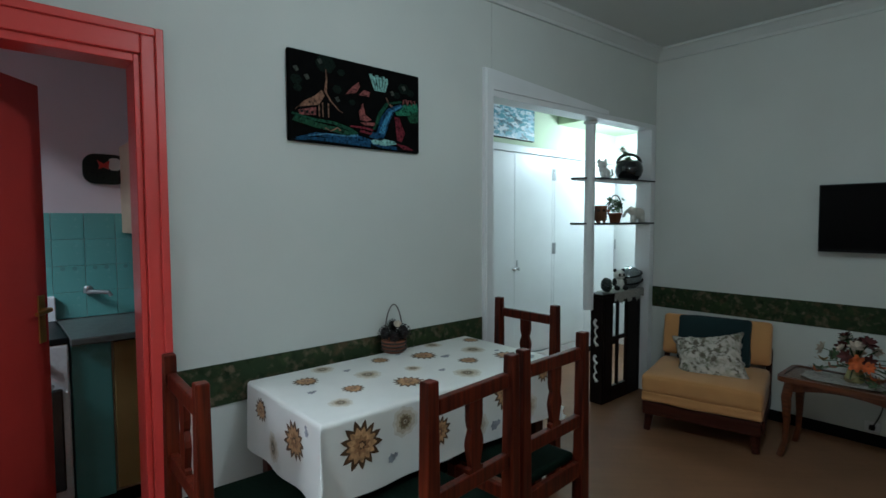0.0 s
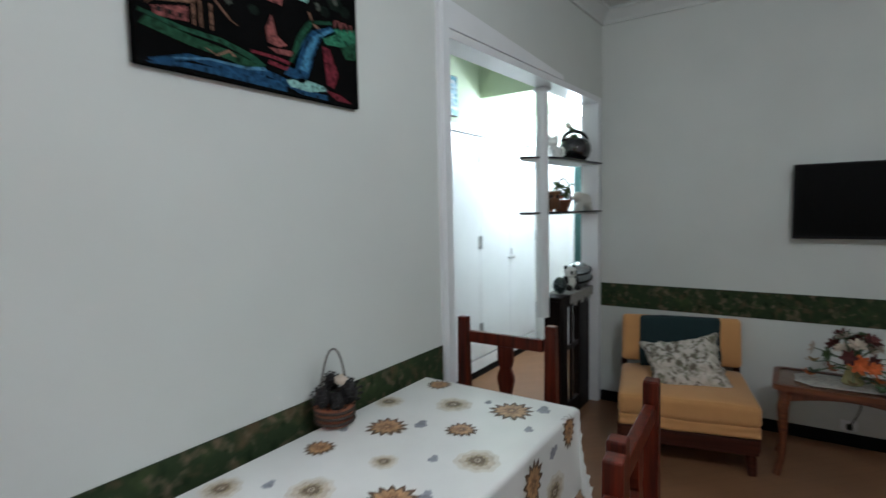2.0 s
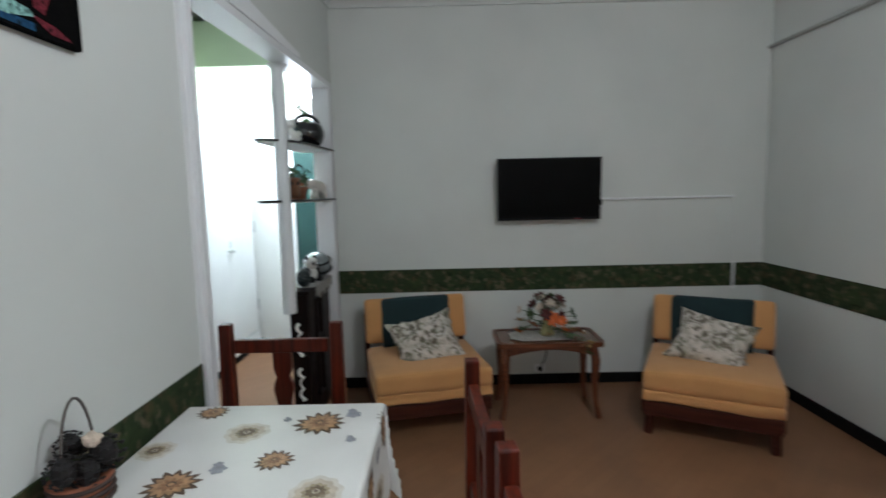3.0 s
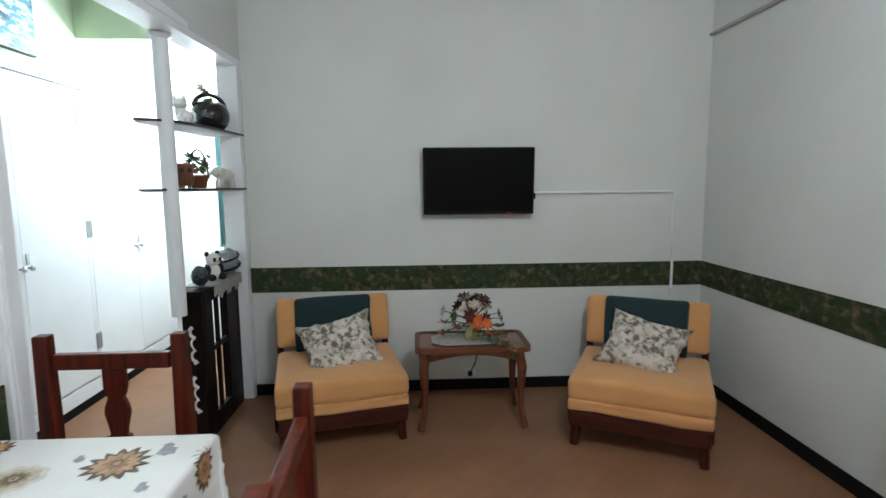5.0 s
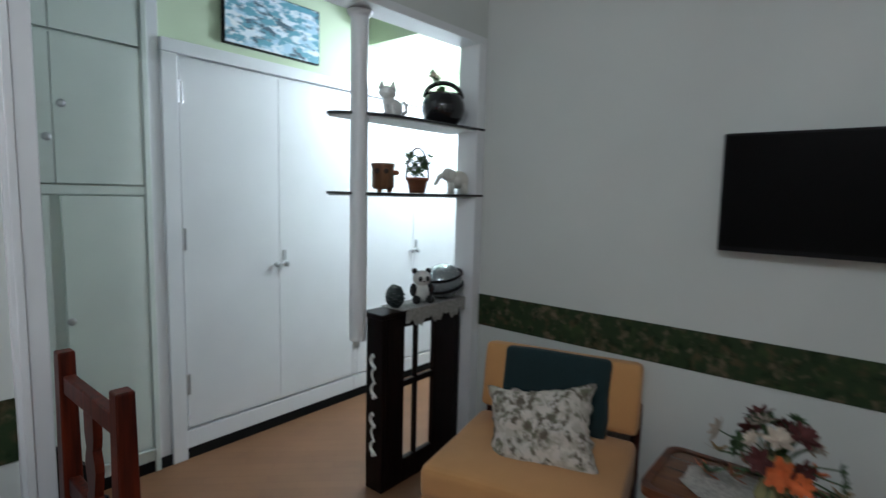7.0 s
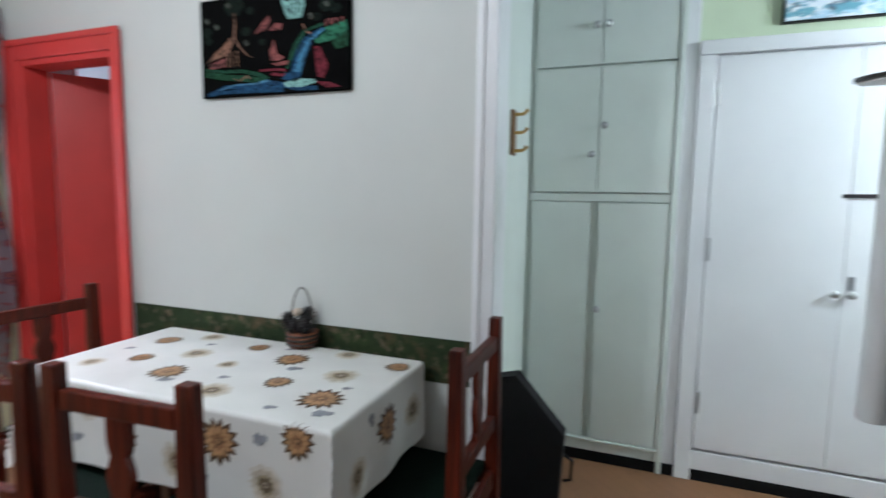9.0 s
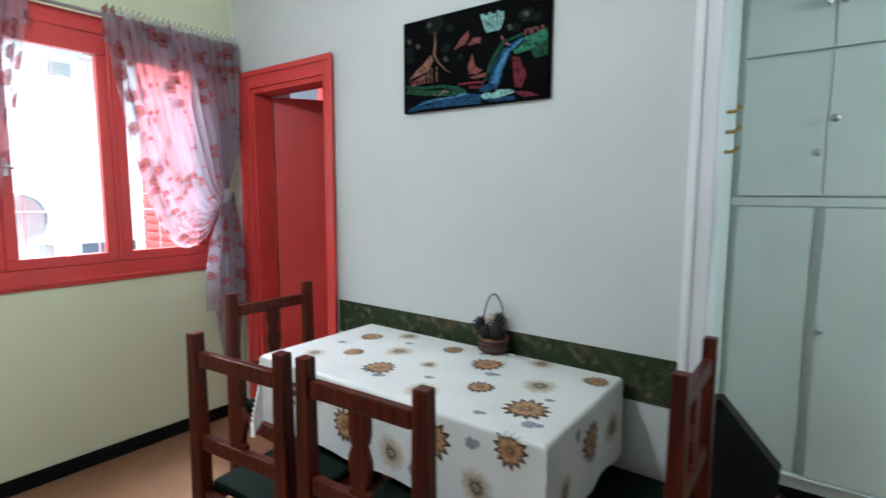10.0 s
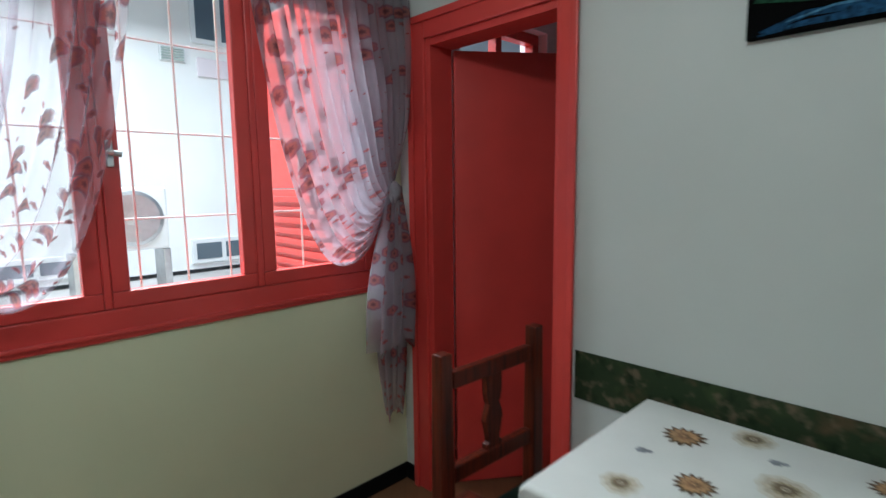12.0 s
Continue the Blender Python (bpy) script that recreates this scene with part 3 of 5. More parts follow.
def curtain(side, tail):
    """A gathered sheer panel swept to a knot; side: +1 draws to the north, -1 to the south."""
    c = 1.56
    sheer = SHEER if side > 0 else SHEER_SPARSE
    inner, outer, ky = (0.145, 0.86, 0.735) if side > 0 else (0.145, 0.9, 0.79)
    kz, kx = 1.39, 0.055
    T_ = thing("curtain", "sheer white curtain with red flowers, tied back in a knot", "curtain", group="window curtains")
    nu, nv = 240, 34
    bm = BM()
    uvl = bm.loops.layers.uv.new("UVMap")
    rows = []
    for i in range(nu + 1):
        u = i / nu                     # 0 at the outer side, 1 at the inner edge
        fold = math.sin(u * 2 * math.pi * 15 + 1.2 * math.sin(u * 9))
        p0 = Vector((0.012, outer + (inner - outer) * u, 2.29))
        k = Vector((kx, ky - 0.02 * u, kz + 0.05 * (0.5 - u)))
        low = 1.75 - 1.2 * u ** 1.25
        c1 = Vector((0.05, outer + (0.36 - outer) * u ** 0.9, low))
        col = []
        for j in range(nv + 1):
            t = j / nv
            q = p0 * (1 - t) ** 2 + c1 * (2 * t * (1 - t)) + k * t ** 2
            amp = 0.024 * (1 - t) ** 0.6 + 0.024 * math.sin(math.pi * t)
            q.x += fold * amp + 0.012 * noise.noise(Vector((u * 5, t * 4, side)))
            q.z += 0.02 * fold * math.sin(math.pi * t) * u
            q.y += (0.016 + 0.012 * math.sin(u * 23)) * math.cos(u * 2 * math.pi * 15 + 1.2 * math.sin(u * 9)) * (1 - 0.7 * t) * (1 - u ** 8)
            col.append((bm.verts.new((q.x, c + side * q.y, q.z)), (u * 1.15, t * (1.0 + 0.7 * u))))
        rows.append(col)
    for i in range(nu):
        for j in range(nv):
            quad = (rows[i][j], rows[i + 1][j], rows[i + 1][j + 1], rows[i][j + 1])
            f = bm.faces.new([v for v, _ in quad])
            for lp, (_, uv) in zip(f.loops, quad):
                lp[uvl].uv = uv
    part("swag", bm, sheer, T_, smooth=True)
    # heading frill above the rod
    bm = BM()
    uvl = bm.loops.layers.uv.new("UVMap")
    prev = None
    for i in range(nu + 1):
        u = i / nu
        fold = math.sin(u * 2 * math.pi * 24)
        y = c + side * (outer + (inner - outer) * u)
        cur = [(bm.verts.new((0.018 + 0.014 * fold * s + 0.004, y, z)), (u * 1.3, z)) for z, s in ((2.325 + 0.008 * fold, 1.0), (2.285, 0.6), (2.15, 1.0))]
        if prev:
            for a in range(2):
                quad = (prev[a], cur[a], cur[a + 1], prev[a + 1])
                f = bm.faces.new([v for v, _ in quad])
                for lp, (_, uv) in zip(f.loops, quad):
                    lp[uvl].uv = uv
        prev = cur
    part("heading", bm, sheer, T_, smooth=True)
    # two tails under the knot, the one behind longer
    for nth, (drop, girth, back, aside) in enumerate(((tail * 0.68, 1.0, 0.012, 0.0), (tail, 0.72, -0.025, 0.028))):
        bm = BM()
        uvl = bm.loops.layers.uv.new("UVMap")
        prev = None
        seg, nz = 90, 22
        for j in range(nz + 1):
            t = j / nz
            wide = girth * (0.03 + 0.072 * math.sin(math.pi / 2 * min(1.0, t * 1.25)) ** 1.3)
            if nth:
                wide *= 1 - 0.5 * t ** 4
            cur = []
            for i in range(seg + 1):
                a = 2 * math.pi * i / seg
                rr = wide * (1 + 0.36 * math.sin(a * 7 + 2 * t + 1.5 * math.sin(a * 2) + nth))
                hem = (0.035 * math.sin(a * 2 + 0.9) + 0.012 * math.sin(a * 7)) * t ** 3
                cur.append((bm.verts.new((kx + back + rr * 0.42 * math.cos(a), c + side * (ky + 0.005 + aside * t - 0.03 * t + rr * math.sin(a)), kz + 0.03 - t * drop + hem)), (0.9 + i / seg * 0.6, 0.3 * nth + t * drop)))
            if prev:
                for i in range(seg):
                    quad = (prev[i], prev[i + 1], cur[i + 1], cur[i])
                    f = bm.faces.new([v for v, _ in quad])
                    for lp, (_, uv) in zip(f.loops, quad):
                        lp[uvl].uv = uv
            prev = cur
        part("tail", bm, sheer, T_, smooth=True)
    bm = BM()
    blob(bm, (kx + 0.01, c + side * ky, kz), (0.034, 0.032, 0.05), 16, 0.35)
    part("knot", bm, mat("knot cloth " + str(side), (0.26, 0.23, 0.26), 0.9, 0.25, 20, 200, 0.3), T_, smooth=True)


curtain(1, 1.0)
curtain(-1, 1.02)

# ---- hall cupboards and closets ----


def cupboard_door(parent, x0, x1, z0, z1, y=HB, m=None, mt=None):
    bm = BM()
    box(bm, x0 + 0.0012, x1 - 0.0012, y - 0.022, y, z0 + 0.0012, z1 - 0.0012, 0.002)
    return part("door", bm, mt or GLOSS, parent, m=m)


def knob(parent, x, z, y=HB):
    part("knob", lathe(BM(), ((0.007, 0), (0.006, 0.015), (0.016, 0.022), (0.017, 0.032), (0.008, 0.037)), seg=12), STEEL, parent, "round metal knob", True, pose(x, y - 0.022, z, 90, 0, 0))


def hinges(parent, x, zs):
    for z in zs:
        part("hinge", box(BM(), x - 0.012, x - 0.003, HB - 0.028, HB - 0.02, z - 0.055, z + 0.055, 0.002), STEEL, parent)
        part("hinge", box(BM(), x + 0.003, x + 0.012, HB - 0.028, HB - 0.02, z - 0.055, z + 0.055, 0.002), STEEL, parent)


CB = thing("built_in_cupboard", "pale green painted built-in cupboard with paired doors", "cupboard", pose(0, 0, 0))
body = BM()
box(body, HW, 3.25, HB + 0.002, HB + 0.45, 0.0, TOP - 0.01)
part("body", body, CREAM, CB)
part("plinth", box(BM(), HW + 0.002, 3.25, HB - 0.018, HB + 0.0015, 0.055, 0.108, 0.003), CREAM, CB)
part("bottom_rail", box(BM(), HW + 0.002, 3.25, HB - 0.03, HB + 0.0015, 0.1085, 0.122, 0.003), CREAM, CB)
d = cupboard_door(CB, HW + 0.03, 2.865, 0.125, 1.362, mt=CREAM)
d.matrix_local = pose(HW + 0.03, HB, 0, 0, 0, 2.2) @ pose(-HW - 0.03, -HB, 0)
d = cupboard_door(CB, 2.905, 3.232, 0.125, 1.362, mt=CREAM)
knob(d, 2.915, 0.822)
part("mid_rail", box(BM(), HW + 0.002, 3.25, HB - 0.014, HB + 0.0015, 1.366, 1.408, 0.003), CREAM, CB)
for x0, x1 in ((HW + 0.03, 2.889), (2.891, 3.232)):
    d = cupboard_door(CB, x0, x1, 1.412, 2.028, mt=CREAM)
    knob(d, 2.86 if x0 < 2.8 else 2.915, 1.60 if x0 < 2.8 else 1.74)
    d = cupboard_door(CB, x0, x1, 2.038, TOP - 0.1, mt=CREAM)
    knob(d, 2.86 if x0 < 2.8 else 2.915, 2.22)
part("stile", box(BM(), 3.236, 3.262, HB - 0.03, HB + 0.4, 0.0, TOP - 0.01, 0.004), CREAM, CB)
part("stile", box(BM(), 3.263, 3.318, HB - 0.012, HB + 0.4, 0.0, TOP - 0.01, 0.004), GLOSS, CB)

for k, (x0, x1) in enumerate(((3.32, 4.515), (4.516, 5.7))):
    CL = thing("wardrobe", "white painted built-in wardrobe with two tall doors", "wardrobe", group="hall wardrobes")
    part("body", box(BM(), x0, x1, HB + 0.003, HB + 0.5, 0.0, 2.1), GLOSS, CL)
    part("plinth", box(BM(), x0, x1, HB - 0.02, HB + 0.002, 0.055, 0.15, 0.004), GLOSS, CL)
    part("head_casing", box(BM(), x0, x1, HB - 0.03, HB + 0.002, 2.045, 2.11, 0.005), GLOSS, CL)
    if k == 0:
        part("side_casing", box(BM(), x0, x0 + 0.075, HB - 0.03, HB + 0.002, 0.0, 2.0445, 0.005), GLOSS, CL)
    xa = 3.40 if k == 0 else 4.545
    xm, xb = (3.945, 4.5) if k == 0 else (5.085, 5.66)
    for a, c, kx in ((xa, xm, xm - 0.03), (xm, xb, xm + 0.03)):
        d = cupboard_door(CL, a, c, 0.165, 2.035)
        knob(d, kx, 0.98)
    part("escutcheon", box(BM(), xm + 0.02, xm + 0.045, HB - 0.027, HB - 0.022, 1.0, 1.06, 0.002), STEEL, CL)
    if k == 0:
        part("stile", box(BM(), 4.501, 4.5155, HB - 0.021, HB + 0.002, 0.165, 2.035, 0.002), GLOSS, CL)
    else:
        part("stile", box(BM(), 4.5165, 4.5445, HB - 0.021, HB + 0.002, 0.165, 2.035, 0.002), GLOSS, CL)
    hinges(CL, xa + 0.005, (0.4, 1.15, 1.87))
    hinges(CL, xb + 0.02, (0.4, 1.15, 1.87))

PIC = thing("picture", "unframed blue and white snowy landscape print on the hall wall", "picture", pose(3.645, HB + 0.028, 2.163))
SNOW = blotches("snow scene print", (0.42, 0.62, 0.74), ((0.85, 0.88, 0.90), (0.08, 0.13, 0.17), (0.78, 0.84, 0.90), (0.14, 0.36, 0.46)), 7, 0.35, 0.49, 0.57, (1, 1, 2.2))
part("board", box(BM(), 0, 0.6, -0.03, 0, 0, 0.31, 0.002), BLACKPLASTIC, PIC)
part("print", box(BM(), 0.006, 0.594, -0.033, -0.029, 0.006, 0.304), SNOW, PIC)

HK = thing("coat_hook", "carved brown wooden coat hook with three brass pegs", "coat hook", pose(HW, 3.0, 1.58))
part("board", box(BM(), 0, 0.015, -0.035, 0.035, -0.01, 0.19, 0.006), wood("carved ochre wood", (0.10, 0.045, 0.014), (0.26, 0.13, 0.04), 0.5, 2, 0.1), HK)
for z in (0.01, 0.09, 0.17):
    part("peg", tube(BM(), ((0.01, 0, z), (0.05, 0, z), (0.065, 0, z + 0.01), (0.07, 0, z + 0.02)), (0.008, 0.007, 0.007, 0.011)), BRASS, HK)

hd = thing("door_2", "teal painted door at the end of the hall", "door", kind="structure")
part("door_leaf", box(BM(), HE - 0.03, HE - 0.001, 2.6, 3.0, 0.005, 2.0, 0.004), mat("dark teal door paint", (0.012, 0.05, 0.046), 0.5), hd)
part("door_casing", box(BM(), HE - 0.04, HE - 0.001, 3.005, 3.06, 0.0, 2.06, 0.004), GLOSS, hd)
hl = thing("ceiling_lamp", "white glass globe ceiling lamp in the hall", "lamp", pose(5.2, 2.74, 2.38))
part("shade", lathe(BM(), ((0.03, -0.15), (0.075, -0.13), (0.1, -0.085), (0.09, -0.035), (0.06, -0.01), (0.055, 0.0))), glow("lit opal glass", (0.95, 0.98, 1.0), 14), hl, smooth=True)
part("base", lathe(BM(), ((0.07, -0.009), (0.07, 0.0))), WHITEPLASTIC, hl)
CS = thing("portfolio_case", "flat black case leaning against the hall wall", "case", pose(2.54, 2.9, 0.0))
b = prism(BM(), ((0.004, 0.0), (0.28, 0.0), (0.30, 0.36), (0.085, 0.60), (0.004, 0.58)), -0.04, 0.04)
part("case", b, VINYL_BLACK, CS, m=pose(0, 0, 0.002, 90, 0, 0))
for z0, x0, x1 in ((0.0, 0.004, 0.28),):
    part("edge_binding", box(BM(), x0, x1, -0.043, 0.043, 0.0025, 0.02, 0.003), BLACKPLASTIC, CS)
part("grip", tube(BM(), ((0.30, 0.0, 0.14), (0.33, 0.0, 0.15), (0.335, 0.0, 0.24), (0.30, 0.0, 0.26)), 0.008), BLACKPLASTIC, CS)

# ---- dining table with its cloth ----
TB = thing("dining_table", "dark wooden dining table pushed against the wall", "table", pose(1.745, 2.10, 0))
part("tabletop", box(BM(), -0.6, 0.6, -0.29, 0.29, 0.735, 0.766, 0.006), SEATWOOD, TB)
for x in (-0.55, 0.55):
    for y in (-0.25, 0.25):
        part("leg", box(BM(), x - 0.03, x + 0.03, y - 0.03, y + 0.03, 0, 0.734, 0.006), SEATWOOD, TB)
for y in (-0.25, 0.25):
    part("apron", box(BM(), -0.518, 0.518, y - 0.012, y + 0.012, 0.64, 0.734, 0.003), SEATWOOD, TB)

CX0, CX1, CY0, CY1, CZ, CR = 1.135, 2.36, 1.797, 2.405, 0.771, 0.014


def drape(u, v):
    """A point of the flat cloth (metres from its top's south-west corner) as it hangs over the table's edges."""
    lx, ly = CX1 - CX0, CY1 - CY0
    a = max(0.0, -u, u - lx)
    b = max(0.0, -v)
    x, y = min(max(u, 0), lx), min(max(v, 0), ly)
    sx, sy = (-1 if u < 0 else 1), -1

    def over(o):
        q = min(o, CR * math.pi / 2)
        return CR * math.sin(q / CR), CR * (1 - math.cos(q / CR)) + max(0.0, o - CR * math.pi / 2)
    ox, dzx = over(a)
    oy, dzy = over(b)
    m = min(a, b)
    drop = max(dzx, dzy) + 0.25 * m
    wave = 0.007 * math.sin(u * 19 + v * 7) * min(1, b * 5) * sy
    wavx = 0.007 * math.sin(v * 23 + 1) * min(1, a * 5) * sx
    flare = 0.03 * drop * drop
    px = x + sx * (ox + (0.12 * m if a else 0)) + wavx + (sx * flare if a > b else 0)
    py = y + sy * (oy + (0.12 * m if b else 0)) + wave + (sy * flare if b >= a and b > 0 else 0)
    if a > 0 and b > 0:
        k = m * 0.15
        px -= sx * k * 0.6 if b > a else 0
        py -= sy * k * 0.6 if a > b else 0
    return Vector((CX0 + px, CY0 + py, CZ - drop))


TC = thing("tablecloth", "white oilcloth tablecloth printed with brown flowers", "tablecloth")
hang = 0.285
us = np.concatenate([np.linspace(-hang, -0.03, 16), np.linspace(-0.024, 0.0, 6), np.linspace(0.05, CX1 - CX0 - 0.05, 20), np.linspace(CX1 - CX0, CX1 - CX0 + 0.024, 6), np.linspace(CX1 - CX0 + 0.03, CX1 - CX0 + hang, 16)])
vs = np.concatenate([np.linspace(-hang, -0.03, 16), np.linspace(-0.024, 0.0, 6), np.linspace(0.05, CY1 - CY0, 14)])
b = BM()
gridv = [[b.verts.new(drape(u, v)) for v in vs] for u in us]
for i in range(len(us) - 1):
    for j in range(len(vs) - 1):
        b.faces.new((gridv[i][j], gridv[i + 1][j], gridv[i + 1][j + 1], gridv[i][j + 1]))
OIL = mat("white oilcloth", (0.72, 0.72, 0.69), 0.38, 0.05, 5, 160, 0.03)
cloth = part("cloth", b, OIL, TC, smooth=True)
RIM = mat("dark brown print", (0.085, 0.045, 0.022), 0.45, 0.2, 60, 200, 0.0)
TAN = mat("tan print", (0.42, 0.24, 0.115), 0.45, 0.4, 60, 200, 0.0)
RUST = mat("rust print", (0.27, 0.135, 0.06), 0.45, 0.35, 90, 200, 0.0)
UMBER = mat("umber print", (0.15, 0.105, 0.06), 0.5, 0.35, 90, 200, 0.0)
OLIVE = mat("olive grey print", (0.33, 0.27, 0.175), 0.5, 0.3, 50, 200, 0.0)
HALO = mat("pale tan print", (0.52, 0.455, 0.36), 0.5, 0.15, 50, 200, 0.0)
VEIL = mat("faint tan print", (0.64, 0.61, 0.54), 0.5, 0.08, 50, 200, 0.0)
BLUEGREY = mat("blue grey print", (0.26, 0.27, 0.30), 0.5, 0.3, 50, 200, 0.0)


def normal_at(u, v):
    e = 0.004
    n = (drape(u + e, v) - drape(u - e, v)).cross(drape(u, v + e) - drape(u, v - e))
    return n.normalized()


def rosette(u, v, r, petals, material, lift, spike=0.15):
    bm = BM()
    rings = []
    turn = u * 31 + v * 17
    for f in (0.001, 0.35, 0.7, 1.0):
        ring = []
        for k in range(petals * 4):
            a = 2 * math.pi * k / (petals * 4)
            rr = r * f * (1 + ((spike * math.cos(a * petals) + 0.05 * math.sin(a * 3 + turn)) if f > 0.8 else 0))
            uu, vv = u + rr * math.cos(a + turn), v + rr * math.sin(a + turn)
            ring.append(bm.verts.new(drape(uu, vv) + normal_at(uu, vv) * lift))
        rings.append(ring)
    k = petals * 4
    for p, q in zip(rings, rings[1:]):
        for i in range(k):
            bm.faces.new((p[i], p[(i + 1) % k], q[(i + 1) % k], q[i]))
    part("flower_print", bm, material, cloth, smooth=True)


def bloom(x, y, r, kind):
    u, v = x - CX0, y - CY0
    if kind == "brown":
        rosette(u, v, r * 1.04, 13, RIM, 0.0012, 0.2)
        rosette(u, v, r * 0.78, 13, TAN, 0.0018, 0.16)
        rosette(u, v, r * 0.42, 9, RUST, 0.0021, 0.25)
        rosette(u + r * 0.04, v, r * 0.2, 7, RIM, 0.0024, 0.2)
        rosette(u, v, r * 0.13, 5, TAN, 0.0027)
    elif kind == "soft":
        rosette(u, v, r * 1.12, 9, VEIL, 0.0010, 0.06)
        rosette(u, v, r * 0.86, 9, HALO, 0.0014, 0.08)
        rosette(u, v, r * 0.56, 11, OLIVE, 0.0018, 0.1)
        rosette(u, v, r * 0.40, 9, UMBER, 0.0021, 0.16)
        rosette(u, v, r * 0.16, 7, HALO, 0.0024)
        rosette(u, v, r * 0.09, 7, RIM, 0.0027)
    else:
        rosette(u, v, r, 6, BLUEGREY, 0.0012)
        rosette(u + r * 1.2, v + r * 0.4, r * 0.6, 5, BLUEGREY, 0.0013)


for x, y, r in ((1.612, 1.961, 0.055), (1.397, 2.035, 0.038), (1.916, 2.231, 0.055), (2.226, 1.959, 0.062), (1.299, 2.24, 0.045), (1.707, 2.303, 0.038), (2.019, 2.024, 0.042), (2.313, 2.309, 0.040)):
    bloom(x, y, r, "brown")
for x, y, r in ((1.542, 2.151, 0.052), (1.742, 2.095, 0.035), (1.877, 1.885, 0.055), (2.174, 2.153, 0.055), (1.43, 2.345, 0.045), (1.28, 1.93, 0.04), (2.08, 2.36, 0.045)):
    bloom(x, y, r, "soft")
for x, y, r in ((1.50, 2.26, 0.014), (1.66, 1.90, 0.018), (1.82, 1.99, 0.014), (1.98, 2.15, 0.02), (2.25, 2.06, 0.012), (2.28, 1.87, 0.022), (1.25, 2.10, 0.014), (2.12, 1.85, 0.014), (1.83, 2.33, 0.012)):
    bloom(x, y, r, "small")
# the print goes on over the hanging sides
for x, y, r in ((1.27, CY0 - 0.11, 0.07), (1.62, CY0 - 0.16, 0.05), (2.0, CY0 - 0.1, 0.058), (2.27, CY0 - 0.05, 0.045), (CX0 - 0.12, 1.98, 0.06), (CX1 + 0.12, 2.1, 0.055), (CX0 - 0.09, 2.27, 0.04)):
    bloom(x, y, r, "brown")
for x, y, r in ((1.46, CY0 - 0.08, 0.05), (1.83, CY0 - 0.2, 0.055), (2.16, CY0 - 0.2, 0.055), (CX0 - 0.2, 2.15, 0.05), (CX1 + 0.2, 1.92, 0.05), (CX1 + 0.15, 2.3, 0.05)):
    bloom(x, y, r, "soft")
for x, y, r in ((1.4, CY0 - 0.2, 0.016), (1.72, CY0 - 0.06, 0.016), (1.93, CY0 - 0.22, 0.02), (2.14, CY0 - 0.07, 0.018), (CX0 - 0.06, 1.88, 0.014), (CX1 + 0.06, 2.0, 0.016)):
    bloom(x, y, r, "small")


# ---- small basket of pine cones ----
def cone_fruit(bm, at, r, seed):
    rnd = random.Random(seed)
    for k in range(46):
        f = k / 46
        a = k * 2.4
        rad = r * math.sin(math.pi * (0.12 + 0.8 * f))
        p = Vector((at[0] + rad * math.cos(a), at[1] + rad * math.sin(a), at[2] + r * 2.1 * (f - 0.5)))
        d = Vector((math.cos(a), math.sin(a), 0.5))
        side = d.cross(Vector((0, 0, 1))).normalized() * r * 0.28
        tip = p + d * r * 0.2
        v = [bm.verts.new(q) for q in (p - side, p + side, tip + side * 0.5, tip - side * 0.5, p + Vector((0, 0, r * 0.14)))]
        for t in ((0, 1, 2, 3), (0, 3, 4), (3, 2, 4), (2, 1, 4), (1, 0, 4)):
            bm.faces.new([v[i] for i in t])
    blob(bm, at, (r * 0.75, r * 0.75, r * 0.95), 10)
    return bm


DARKCONE = mat("dark pine cone", (0.008, 0.006, 0.006), 0.7, 0.4, 60, 200, 0.2)
BK = thing("basket", "small brown basket with pine cones and a tall handle", "basket", pose(1.85, 2.388, CZ + 0.003) @ Matrix.Scale(1.08, 4))
part("bowl", lathe(BM(), ((0.045, 0), (0.052, 0.01), (0.056, 0.05), (0.06, 0.056), (0.05, 0.057))), TERRACOTTA, BK, smooth=True)
for k in range(3):
    part("woven_band", tube(BM(), [(0.056 * math.cos(a * 0.3142), 0.056 * math.sin(a * 0.3142), 0.014 + 0.016 * k) for a in range(21)], 0.005, 6), WICKER, BK)
part("handle", tube(BM(), [(0.05 * math.cos(a * math.pi / 14) * 1.02, 0, 0.05 + 0.17 * math.sin(a * math.pi / 14)) for a in range(15)], 0.003), mat("grey cane", (0.10, 0.085, 0.075), 0.6), BK)
for k, (x, y, z, r) in enumerate(((-0.055, -0.01, 0.095, 0.03), (0.03, -0.03, 0.09, 0.036), (0.01, 0.02, 0.115, 0.028), (-0.02, -0.03, 0.075, 0.03))):
    part("pine_cone", cone_fruit(BM(), (x, y, z), r, k), DARKCONE, BK)
b = BM()
blob(b, (0.0, -0.03, 0.135), (0.018, 0.018, 0.014), 10, 0.4)
part("blossom", b, PALEFLOWER, BK)


